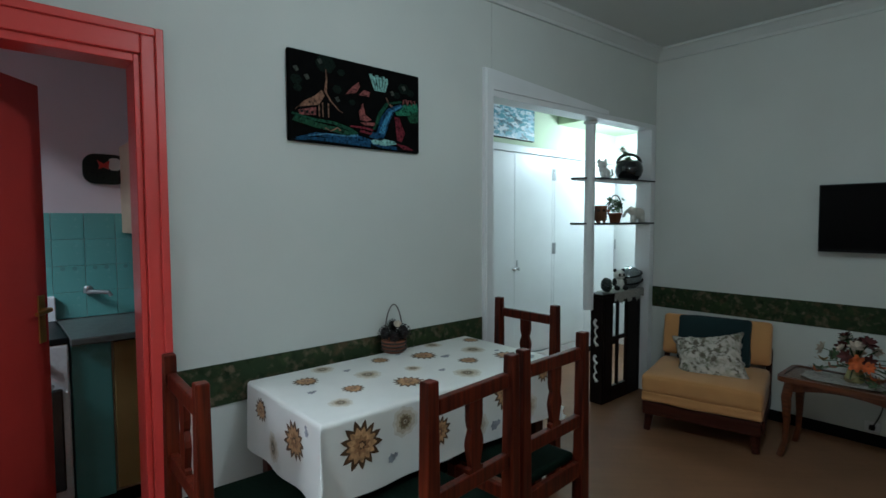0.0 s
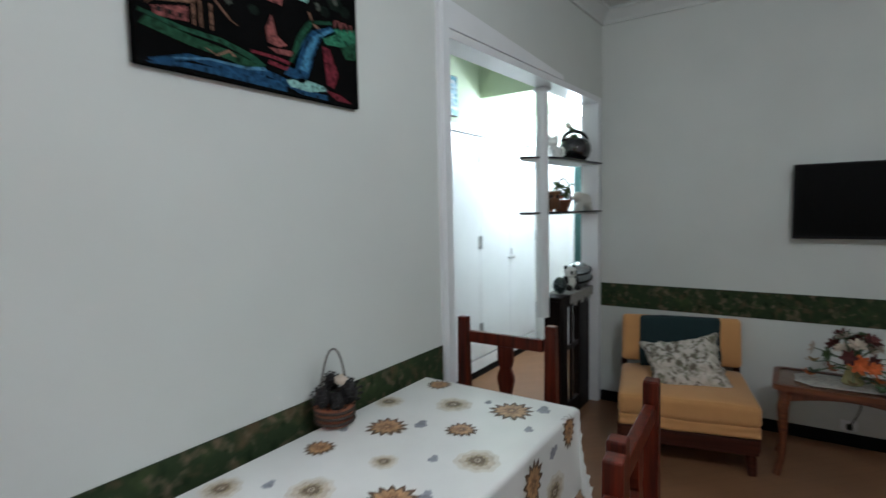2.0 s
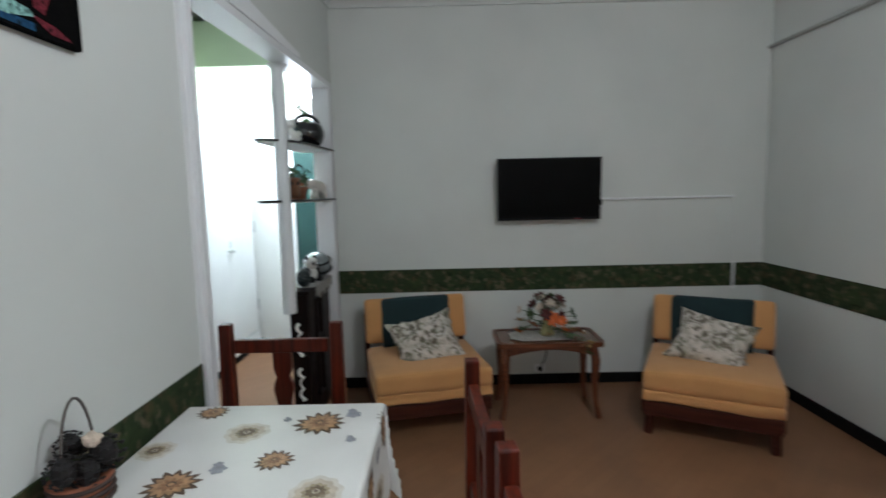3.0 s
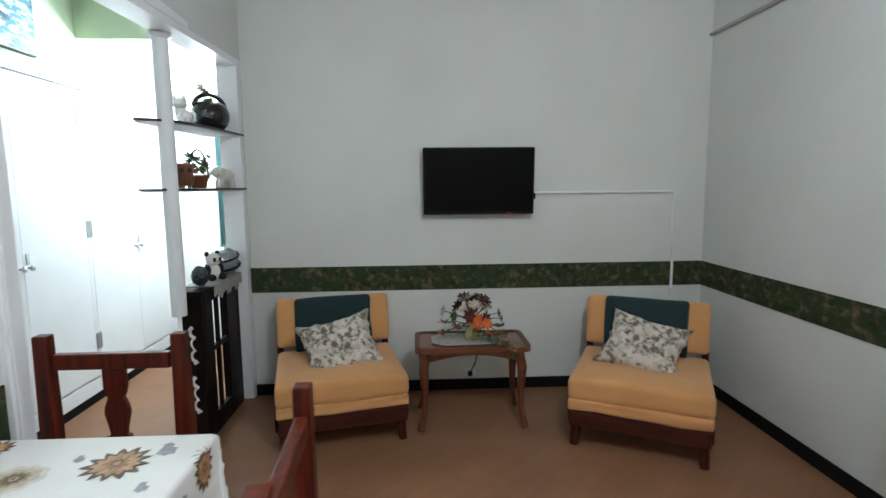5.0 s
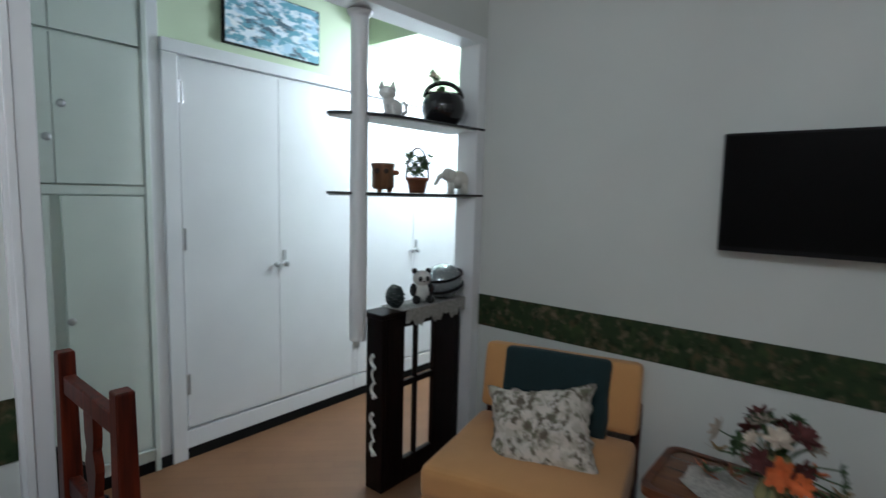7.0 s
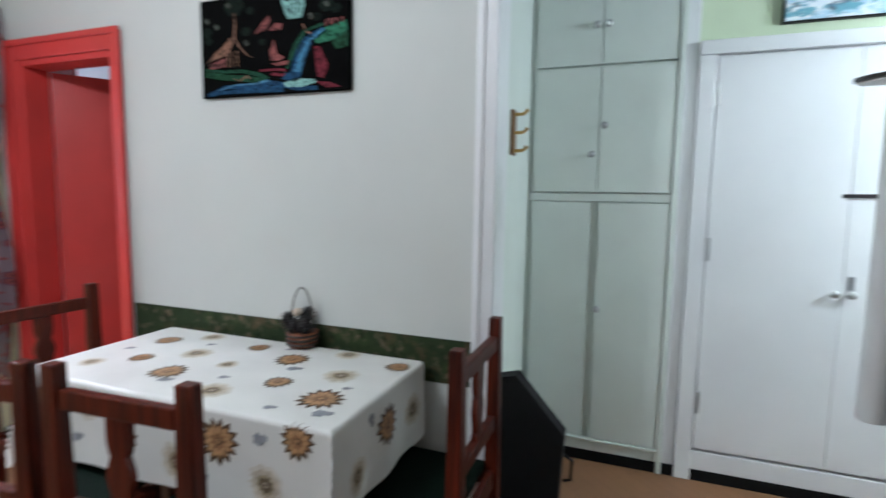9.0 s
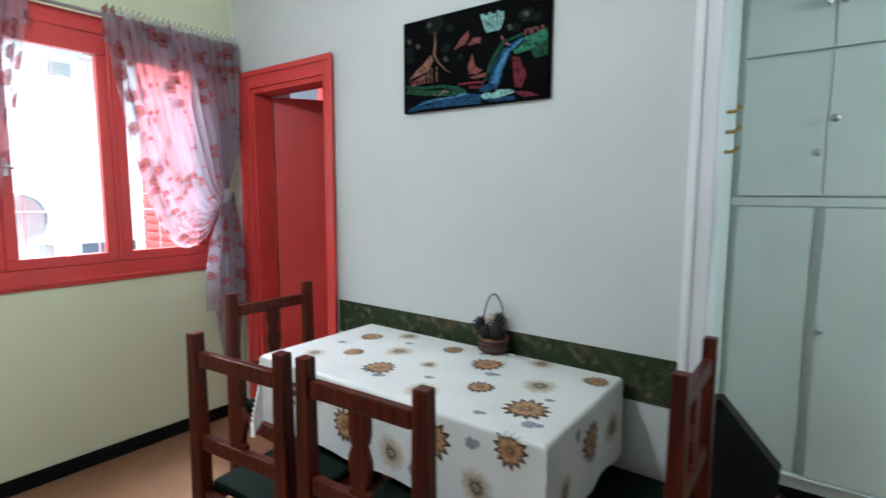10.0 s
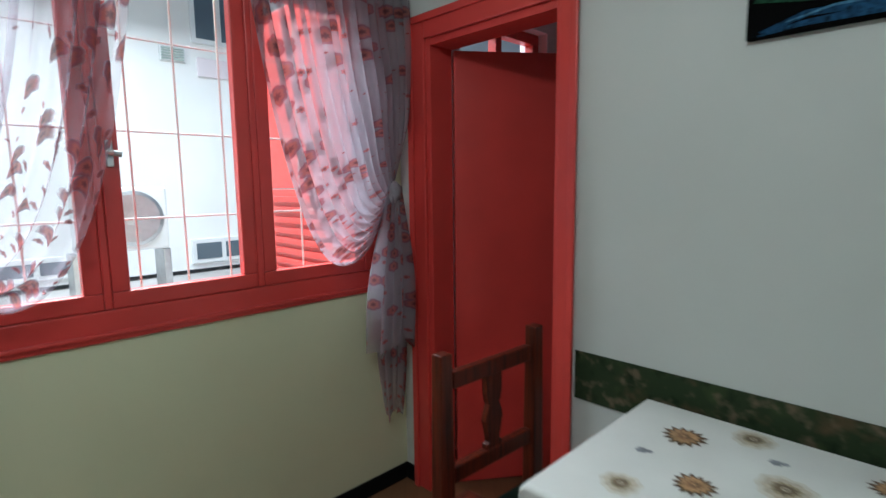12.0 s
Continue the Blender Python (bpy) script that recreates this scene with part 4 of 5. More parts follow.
# ---- dining chairs ----
def dining_chair():
    C = thing("dining_chair", "dark red varnished wooden dining chair with a dark green seat", "chair", group="chairs round the table")
    hw = 0.204
    for x in (-hw, hw):
        bm = BM()
        box(bm, x - 0.031, x + 0.031, -0.028, 0.028, 0, 0.955, 0.005)
        for v in bm.verts:
            if v.co.z > 0.949:
                v.co.x, v.co.y = x + (v.co.x - x) * 0.7, v.co.y * 0.7
                v.co.z += 0.012
        part("post", bm, CHAIRWOOD, C)
    for x in (-hw + 0.01, hw - 0.01):
        part("leg", box(BM(), x - 0.022, x + 0.022, 0.335, 0.379, 0, 0.425, 0.004), CHAIRWOOD, C)
    part("top_rail", box(BM(), -hw + 0.031, hw - 0.031, -0.014, 0.014, 0.858, 0.908, 0.004), CHAIRWOOD, C)
    part("lower_rail", box(BM(), -hw + 0.031, hw - 0.031, -0.014, 0.014, 0.575, 0.625, 0.004), CHAIRWOOD, C)
    prof = ((0.033, 0.857), (0.033, 0.80), (0.027, 0.775), (0.022, 0.765), (0.034, 0.735), (0.037, 0.715), (0.024, 0.66), (0.022, 0.645), (0.034, 0.64), (0.034, 0.626))
    bm = BM()
    prism(bm, [(w, z) for w, z in prof] + [(-w, z) for w, z in prof[::-1]], -0.010, 0.010)
    bmesh.ops.transform(bm, matrix=pose(0, 0, 0, 90, 0, 0), verts=bm.verts)
    part("splat", bm, CHAIRWOOD, C)
    for y0, y1, x0, x1 in ((-0.012, 0.012, -hw + 0.031, hw - 0.031), (0.345, 0.369, -hw + 0.032, hw - 0.032)):
        part("seat_rail", box(BM(), x0, x1, y0, y1, 0.36, 0.425, 0.003), CHAIRWOOD, C)
    for x in (-hw + 0.005, hw - 0.005):
        part("side_rail", box(BM(), x - 0.012, x + 0.012, 0.026, 0.335, 0.36, 0.424, 0.003), CHAIRWOOD, C)
        part("stretcher", box(BM(), x - 0.01, x + 0.01, 0.026, 0.335, 0.16, 0.19, 0.003), CHAIRWOOD, C)
    bm = BM()
    box(bm, -hw + 0.03, hw - 0.03, 0.015, 0.385, 0.4255, 0.46, 0.012)
    part("seat", bm, VINYL, C, "dark green vinyl seat pad")
    return C


chair = dining_chair()
copy_thing(chair, pose(1.98, 1.505, 0, 0, 0, 3))
copy_thing(chair, pose(2.645, 2.195, 0, 0, 0, 90))
copy_thing(chair, pose(0.795, 2.07, 0, 0, 0, -92))
chair.matrix_world = pose(1.49, 1.458, 0, 0, 0, 5.5)

# ---- dark painting on velvet ----
VELVET = mat("black velvet", (0.003, 0.003, 0.003), 0.95, 0.2, 20, 300, 0.1)
VELVET.node_tree.nodes["Principled BSDF"].inputs["Specular IOR Level"].default_value = 0.05
PT = thing("painting", "dark velvet painting of a hut, boat and waterfall", "painting", pose(1.332, N, 1.778))
PW, PH = 0.718, 0.395
part("board", box(BM(), 0, PW, -0.024, -0.001, 0, PH, 0.006), VELVET, PT)
TINT = {}


def dab(colour, *pts, lift=0.0006):
    """A brushed shape on the painting, corners as parts of its width and of its height from the top."""
    if colour not in TINT:
        TINT[colour] = blotches("paint %d" % len(TINT), colour, (tuple(c * 0.2 for c in colour), tuple(min(1, c * 1.5) for c in colour)), 70, 0.7, 0.48, 0.62)
        TINT[colour].node_tree.nodes["Principled BSDF"].inputs["Specular IOR Level"].default_value = 0.1
    bm = BM()
    vv = [bm.verts.new((u * PW, -0.0245 - lift, (1 - v) * PH)) for u, v in pts]
    vb = [bm.verts.new((u * PW, -0.0238, (1 - v) * PH)) for u, v in pts]
    bm.faces.new(vv)
    k = len(vv)
    for i in range(k):
        bm.faces.new((vv[i], vv[(i + 1) % k], vb[(i + 1) % k], vb[i]))
    bmesh.ops.recalc_face_normals(bm, faces=bm.faces)
    part("painted_shape", bm, TINT[colour], PT)


def curve_dab(colour, pts, w0, w1, lift=0.0006):
    left, right = [], []
    for i, (u, v) in enumerate(pts):
        a, c = pts[max(0, i - 1)], pts[min(len(pts) - 1, i + 1)]
        d = Vector((c[0] - a[0], c[1] - a[1])).normalized()
        w = w0 + (w1 - w0) * i / (len(pts) - 1)
        left.append((u - d.y * w, v + d.x * w))
        right.append((u + d.y * w, v - d.x * w))
    dab(colour, *(left + right[::-1]), lift=lift)


TANR, PINK, AQUA, BLUE, GRN, CRIM = (0.19, 0.10, 0.065), (0.19, 0.06, 0.055), (0.20, 0.38, 0.35), (0.012, 0.05, 0.11), (0.011, 0.052, 0.028), (0.12, 0.016, 0.024)
dab(TANR, (0.04, 0.66), (0.10, 0.55), (0.17, 0.48), (0.22, 0.40), (0.24, 0.46), (0.20, 0.57), (0.05, 0.63))
dab(PINK, (0.06, 0.66), (0.18, 0.60), (0.18, 0.69), (0.07, 0.71), lift=0.0004)
for u in (0.075, 0.11, 0.145):
    dab((0.01, 0.01, 0.01), (u, 0.655), (u + 0.018, 0.65), (u + 0.018, 0.68), (u, 0.685), lift=0.001)
for u in (0.20, 0.225, 0.265):
    curve_dab(TANR, [(u, 0.54), (u + 0.002, 0.70)], 0.004, 0.004)
curve_dab(TANR, [(0.25, 0.16), (0.255, 0.28), (0.245, 0.42)], 0.002, 0.009)
curve_dab(TANR, [(0.25, 0.42), (0.28, 0.50), (0.34, 0.60), (0.37, 0.62)], 0.006, 0.002)
curve_dab(GRN, [(0.02, 0.70), (0.15, 0.74), (0.30, 0.75), (0.42, 0.80), (0.47, 0.85)], 0.012, 0.022)
curve_dab(TANR, [(0.24, 0.82), (0.28, 0.85), (0.33, 0.80), (0.35, 0.83)], 0.004, 0.008)
dab(PINK, (0.50, 0.67), (0.49, 0.58), (0.52, 0.47), (0.54, 0.60), (0.59, 0.65), (0.55, 0.68))
dab(PINK, (0.50, 0.70), (0.62, 0.68), (0.61, 0.72), (0.54, 0.73))
curve_dab(CRIM, [(0.42, 0.76), (0.52, 0.76), (0.62, 0.78)], 0.01, 0.014)
curve_dab(BLUE, [(0.05, 0.97), (0.18, 0.90), (0.32, 0.91), (0.48, 0.90)], 0.012, 0.03)
curve_dab((0.06, 0.16, 0.25), [(0.12, 0.93), (0.25, 0.885), (0.40, 0.885), (0.48, 0.86)], 0.004, 0.012, lift=0.001)
curve_dab(BLUE, [(0.85, 0.42), (0.75, 0.50), (0.70, 0.62), (0.66, 0.78), (0.62, 0.88)], 0.025, 0.055)
curve_dab((0.05, 0.17, 0.28), [(0.84, 0.42), (0.74, 0.53), (0.70, 0.66), (0.67, 0.80)], 0.01, 0.022, lift=0.001)
curve_dab(GRN, [(0.84, 0.37), (0.72, 0.42), (0.66, 0.56), (0.61, 0.80)], 0.012, 0.018)
curve_dab(BLUE, [(0.04, 0.985), (0.16, 0.955), (0.34, 0.95), (0.58, 0.95)], 0.006, 0.035, lift=0.0003)
curve_dab(BLUE, [(0.44, 0.87), (0.55, 0.90), (0.66, 0.96), (0.80, 0.965)], 0.02, 0.02, lift=0.0003)
curve_dab((0.012, 0.05, 0.025), [(0.03, 0.75), (0.18, 0.80), (0.34, 0.83), (0.44, 0.87)], 0.03, 0.03, lift=0.0002)
curve_dab(CRIM, [(0.50, 0.80), (0.58, 0.82), (0.63, 0.80)], 0.016, 0.012, lift=0.0002)
dab((0.012, 0.05, 0.025), (0.88, 0.52), (0.99, 0.46), (0.99, 0.60), (0.92, 0.62), lift=0.0002)
for u, v, w in ((0.06, 0.42, 0.03), (0.33, 0.36, 0.035), (0.36, 0.16, 0.03), (0.80, 0.30, 0.03), (0.92, 0.24, 0.035), (0.44, 0.48, 0.025), (0.05, 0.33, 0.04), (0.25, 0.10, 0.075), (0.86, 0.20, 0.05)):
    dab((0.003, 0.008, 0.005), *[(u + w * math.cos(k * 1.05), v + 1.4 * w * math.sin(k * 1.05)) for k in range(6)], lift=0.0002)
dab(AQUA, (0.58, 0.90), (0.66, 0.86), (0.78, 0.88), (0.80, 0.91), (0.70, 0.95), (0.60, 0.94))
dab((0.03, 0.15, 0.085), (0.78, 0.50), (0.86, 0.40), (0.98, 0.36), (0.99, 0.45), (0.90, 0.53), (0.80, 0.55))
dab(CRIM, (0.78, 0.57), (0.82, 0.58), (0.87, 0.76), (0.84, 0.88), (0.80, 0.86))
dab(CRIM, (0.78, 0.90), (0.88, 0.92), (0.95, 0.97), (0.86, 0.97))
for k in range(6):
    a = 0.585 + 0.025 * k
    curve_dab(AQUA, [(a, 0.10 + 0.02 * (k % 2)), (a + 0.008, 0.17), (0.66 + (a - 0.65) * 0.6, 0.29)], 0.012, 0.006)
dab(PINK, (0.39, 0.40), (0.44, 0.30), (0.49, 0.23), (0.50, 0.28), (0.47, 0.36))
dab(PINK, (0.49, 0.38), (0.53, 0.31), (0.58, 0.32), (0.57, 0.38))
for u, v in ((0.03, 0.20), (0.10, 0.27), (0.19, 0.07), (0.31, 0.46), (0.84, 0.18), (0.74, 0.27)):
    dab((0.05, 0.055, 0.045), (u, v), (u + 0.025, v - 0.02), (u + 0.04, v + 0.025), (u + 0.02, v + 0.05))
curve_dab(TANR, [(0.71, 0.35), (0.73, 0.42), (0.76, 0.45)], 0.005, 0.01)
for u in (0.87, 0.91, 0.945):
    curve_dab(PINK, [(u - 0.015, 0.40), (u - 0.01, 0.34), (u + 0.01, 0.33), (u + 0.018, 0.38)], 0.006, 0.006)

# ---- television and its cable ----
TV = thing("television", "black flat television mounted on the wall", "television", pose(E, 0.845, 1.22))
part("bracket", box(BM(), -0.056, -0.001, -0.12, 0.12, 0.1, 0.35, 0.004), BLACKPLASTIC, TV)
tvm = pose(-0.05, 0, 0, 0, -3, 0)
cab = part("cabinet", box(BM(), -0.035, 0.0, -0.363, 0.363, 0.003, 0.436, 0.006), BLACKPLASTIC, TV, m=tvm)
part("screen", box(BM(), -0.037, -0.0345, -0.352, 0.352, 0.022, 0.426), SCREEN, cab)
part("logo_bar", box(BM(), -0.038, -0.0345, -0.22, -0.18, 0.007, 0.013), mat("red grey logo bar", (0.4, 0.08, 0.08), 0.4), cab)
part("side_plug", box(BM(), -0.03, -0.005, -0.374, -0.3625, 0.10, 0.14, 0.003), BLACKPLASTIC, cab)
TR = thing("cable_trunking", "thin white cable trunking on the wall", "cable trunking")
part("run", box(BM(), E - 0.02, E + 0.001, -0.495, 0.475, 1.352, 1.366, 0.002), WHITEPLASTIC, TR)
part("run", box(BM(), E - 0.008, E + 0.001, -0.507, -0.498, 0.08, 1.35, 0.002), PAINT, TR)
part("clip", box(BM(), E - 0.017, E - 0.0125, -0.511, -0.494, 0.69, 0.89, 0.001), WHITEPLASTIC, TR)
PR = thing("pipe", "thin grey pipe high along the wall", "pipe")
part("pipe_run", tube(BM(), ((0.2, S + 0.014, 2.37), (E - 0.002, S + 0.014, 2.385)), 0.013), mat("grey painted pipe", (0.35, 0.35, 0.33), 0.6), PR)
for x in (1.0, 2.2, 3.4):
    part("clip", box(BM(), x - 0.012, x + 0.012, S - 0.001, S + 0.03, 2.355, 2.40, 0.003), STEEL, PR)
SK = thing("wall_socket", "small dark wall plug with a hanging cable", "socket")
part("plate", box(BM(), E - 0.012, E + 0.001, 0.86, 0.94, 0.09, 0.15, 0.003), WHITEPLASTIC, SK)
part("plug", box(BM(), E - 0.045, E - 0.0125, 0.885, 0.915, 0.105, 0.135, 0.006), BLACKPLASTIC, SK)
part("cable", tube(BM(), [(E - 0.02 - 0.02 * math.sin(k * 0.35), 0.90 - 0.05 * math.sin(k * 0.31), 0.12 + 0.033 * k) for k in range(11)], 0.004, 6), BLACKPLASTIC, SK)


# ---- easy chairs ----
def easy_chair(m, seed):
    A = thing("easy_chair", "armless easy chair with a mustard cotton cover", "armchair", m, "easy chairs")
    bm = BM()
    box(bm, -0.30, 0.33, -0.355, 0.355, 0.262, 0.385, 0.026)
    bmesh.ops.subdivide_edges(bm, edges=bm.edges, cuts=3, use_grid_fill=True)
    for v in bm.verts:
        v.co.z += 0.008 * noise.noise(v.co * 5 + Vector((seed, 0, 0))) + (0.012 * (1 - (v.co.y / 0.36) ** 2) if v.co.z > 0.34 else 0)
    part("seat_cushion", bm, MUSTARD, A, smooth=True)
    bm = BM()
    box(bm, -0.30, 0.328, -0.352, 0.352, 0.205, 0.272, 0.012)
    bmesh.ops.subdivide_edges(bm, edges=bm.edges, cuts=4, use_grid_fill=True)
    for v in bm.verts:
        v.co.x += 0.014 * noise.noise(Vector((v.co.y * 8, v.co.z * 22, seed)))
        v.co.z += 0.012 * noise.noise(Vector((v.co.y * 5, v.co.x * 5, seed))) if v.co.z < 0.23 else 0
    part("seat_skirt", bm, MUSTARD, A, smooth=True)
    lean = pose(-0.33, 0, 0.40, 0, -11, 0)
    bm = BM()
    box(bm, -0.05, 0.065, -0.355, 0.355, 0.0, 0.305, 0.026)
    bmesh.ops.subdivide_edges(bm, edges=bm.edges, cuts=3, use_grid_fill=True)
    for v in bm.verts:
        v.co.x += 0.008 * noise.noise(v.co * 6 + Vector((0, seed, 0)))
    part("back_cushion", bm, MUSTARD, A, smooth=True, m=lean)
    bm = BM()
    box(bm, 0.045, 0.105, -0.24, 0.235, -0.035, 0.305, 0.022)
    bmesh.ops.subdivide_edges(bm, edges=bm.edges, cuts=3, use_grid_fill=True)
    for v in bm.verts:
        v.co += Vector((0.012, 0.008, 0.008)) * noise.noise(v.co * 7 + Vector((seed, seed, 0)))
    part("throw", bm, TEALCLOTH, A, "dark teal cushion over the back", smooth=True, m=lean)
    part("frame_front", box(BM(), 0.27, 0.318, -0.345, 0.345, 0.115, 0.202, 0.006), SEATWOOD, A)
    for y in (-0.34, 0.34):
        s = 1 if y > 0 else -1
        part("frame_side", box(BM(), -0.40, 0.269, y - 0.02, y + 0.02, 0.115, 0.202, 0.005), SEATWOOD, A)
        part("back_post", box(BM(), -0.07, -0.052, y - 0.02, y + 0.02, -0.22, 0.2, 0.005), SEATWOOD, A, m=lean)
        for x, dx in ((0.27, 0.02), (-0.34, -0.03)):
            part("leg", tube(BM(), ((x, y - s * 0.03, 0.116), (x + dx, y - s * 0.02, 0.0)), (0.03, 0.022), 10), SEATWOOD, A)
    return A


FA, FB = pose(4.025, 1.725, 0, 0, 0, 193), pose(3.80, -0.005, 0, 0, 0, 153)
easy_chair(FA, 1)
easy_chair(FB, 2)
for m, k, tilt in ((FA @ pose(-0.01, 0.012, 0.475, 0, 52, 0), 3, 12), (FB @ pose(-0.06, 0.0, 0.49, 0, 46, 0), 7, -14)):
    solo("throw_pillow", cushion(BM(), 0.33, 0.40, 0.13, 0.5, 22, 0.05, k), LEAFCLOTH, "square pillow in grey leafy print leaning on the easy chair", "pillow", m @ pose(0, 0, 0, 0, 0, tilt), smooth=True, group="throw pillows")

# ---- coffee table ----
CT = thing("coffee_table", "small reddish brown wooden coffee table with curved legs", "coffee table", pose(4.055, 0.94, 0))


def rounded(hx, hy, r, n=6):
    pts = []
    for cx, cy, a0 in ((hx - r, hy - r, 0), (-hx + r, hy - r, 90), (-hx + r, -hy + r, 180), (hx - r, -hy + r, 270)):
        for k in range(n + 1):
            a = radians(a0 + 90 * k / n)
            pts.append((cx + r * math.cos(a), cy + r * math.sin(a)))
    return pts


part("tabletop", prism(BM(), rounded(0.185, 0.335, 0.05), 0.462, 0.482), TABLEWOOD, CT)
b = prism(BM(), rounded(0.185, 0.335, 0.05), 0.482, 0.493)
bmesh.ops.delete(b, geom=[f for f in b.faces if f.normal.z > 0.9], context="FACES_ONLY")
o = [b.verts.new((x, y, 0.493)) for x, y in rounded(0.16, 0.31, 0.035)]
top = [v for v in b.verts if v.co.z > 0.492 and v not in o]
for i in range(len(o)):
    b.faces.new((top[i], top[(i + 1) % len(o)], o[(i + 1) % len(o)], o[i]))
part("raised_rim", b, TABLEWOOD, CT)
part("inset_panel", prism(BM(), rounded(0.158, 0.308, 0.035), 0.4825, 0.488), wood("darker inset wood", (0.09, 0.035, 0.018), (0.22, 0.09, 0.04), 0.25, 1, 0.4), CT)
for s in (-1, 1):
    pts = [(-0.26 + 0.52 * k / 12, 0.461) for k in range(13)] + [(0.26 - 0.52 * k / 12, 0.40 + 0.04 * math.sin(math.pi * k / 12)) for k in range(13)]
    bm = prism(BM(), pts, -0.009, 0.009)
    part("apron", bm, TABLEWOOD, CT, m=pose(s * 0.135, 0, 0, 90, 0, 90))
    for t in (-1, 1):
        part("leg", tube(BM(), ((s * 0.13, t * 0.27, 0.461), (s * 0.145, t * 0.285, 0.36), (s * 0.135, t * 0.28, 0.22), (s * 0.14, t * 0.285, 0.09), (s * 0.16, t * 0.305, 0.0)), (0.028, 0.028, 0.02, 0.016, 0.02), 10), TABLEWOOD, CT)
DL = solo("table_runner", prism(BM(), [(x * (1 + 0.06 * math.sin(9 * math.atan2(y, x))), y * (1 + 0.06 * math.sin(11 * math.atan2(y, x)))) for x, y in rounded(0.115, 0.20, 0.08)], 0.494, 0.4965), mat("pale lace", (0.42, 0.40, 0.36), 0.95, 0.3, 70, 260, 0.3), "pale lace runner on the coffee table", "table runner", pose(4.05, 0.97, 0))

VS = thing("flower_arrangement", "arrangement of orange, maroon and pale cloth flowers in a glass vase", "flowers", pose(4.06, 0.93, 0.497))
part("vase", lathe(BM(), ((0.045, 0), (0.05, 0.01), (0.04, 0.04), (0.03, 0.08), (0.035, 0.12), (0.045, 0.14), (0.035, 0.139))), mat("green glass vase", (0.36, 0.33, 0.15), 0.15, 0.1, 10, 90, 0.0, coat=0.4), VS, smooth=True)


def petal_flower(bm, at, r, n, tilt, seed):
    rnd = random.Random(seed)
    for layer in range(2):
        for k in range(n):
            a = 2 * math.pi * (k + 0.5 * layer) / n + rnd.random() * 0.3
            m = Matrix.Translation(at) @ tilt @ pose(0, 0, 0, 0, 0, math.degrees(a))
            rr, up = r * (1 - 0.3 * layer), 0.25 + 0.5 * layer
            v = [bm.verts.new(m @ Vector(q)) for q in ((0, 0, 0), (rr * 0.55, -rr * 0.3, rr * up * 0.5), (rr, -rr * 0.12, rr * up), (rr, rr * 0.12, rr * up), (rr * 0.55, rr * 0.3, rr * up * 0.5))]
            bm.faces.new(v)
    return bm


rnd = random.Random(5)
for k in range(26):
    a, el = rnd.uniform(0, 2 * math.pi), rnd.uniform(-0.1, 1.3)
    d = Vector((math.cos(a) * math.cos(el) * 0.9, math.sin(a) * math.cos(el) * 1.15, math.sin(el)))
    at = Vector((0, 0, 0.13)) + d * rnd.uniform(0.09, 0.15)
    tilt = d.to_track_quat("Z", "Y").to_matrix().to_4x4()
    kind = MAROON if k % 3 == 0 else PALEFLOWER if k % 3 == 1 else LEAF
    part("flower" if kind is not LEAF else "leaf_spray", petal_flower(BM(), at, rnd.uniform(0.03, 0.048), 6, tilt, k), kind, VS)
    part("stem", tube(BM(), ((0, 0, 0.1), tuple(at * 0.6 + Vector((0, 0, 0.05))), tuple(at)), 0.0025, 5), LEAF, VS)
for at, r in (((-0.07, -0.02, 0.12), 0.05), ((-0.085, -0.075, 0.11), 0.035)):
    part("flower", petal_flower(BM(), Vector(at), r, 8, Vector((-1, 0, 0.4)).to_track_quat("Z", "Y").to_matrix().to_4x4(), 77), ORANGE, VS)
for k in range(12):
    a = k * 0.52
    at = Vector((0.11 * math.cos(a), 0.19 * math.sin(a), 0.02 + 0.03 * (k % 3)))
    part("leaf_spray", petal_flower(BM(), at, 0.045, 4, pose(0, 0, 0, 30 * (k % 2), 20, 0), 100 + k), (LEAF, TERRACOTTA, OCHRE, ORANGE)[k % 4], VS)
    part("stem", tube(BM(), ((0.04 * math.cos(a), 0.04 * math.sin(a), 0.08), tuple(at * 0.6 + Vector((0, 0, 0.05))), tuple(at)), 0.003, 5), LEAF, VS)

# a trailing spray of autumn leaves that hangs over the table's front edge
for k in range(16):
    f = k / 15
    at = Vector((-0.06 - 0.15 * f, -0.04 - 0.18 * f + 0.03 * math.sin(k * 2.3), 0.045 + 0.02 * math.sin(k * 1.9) - (0.11 * (f - 0.75) / 0.25 if f > 0.75 else 0)))
    part("leaf_spray", petal_flower(BM(), at, 0.028 + 0.008 * math.sin(k), 4, pose(0, 0, 0, 35 * math.sin(k * 1.3), 30 * math.cos(k * 1.7), 0), 200 + k), (LEAF, OCHRE, TERRACOTTA)[k % 3], VS)
part("stem", tube(BM(), ((-0.02, -0.02, 0.1), (-0.07, -0.06, 0.05), (-0.14, -0.14, 0.035), (-0.185, -0.19, 0.03), (-0.205, -0.21, -0.05)), 0.003, 5), LEAF, VS)

# ---- room divider: hanging post, shelves and dark stand ----
DV = thing("shelf_divider", "white hanging post carrying two smoked glass shelves", "shelf unit")
part("post", lathe(BM(), ((0.036, 0.745), (0.038, 0.748), (0.038, 2.14), (0.05, 2.15), (0.056, 2.164)), (3.762, 2.502, 0)), WHITEPLASTIC, DV, smooth=False)


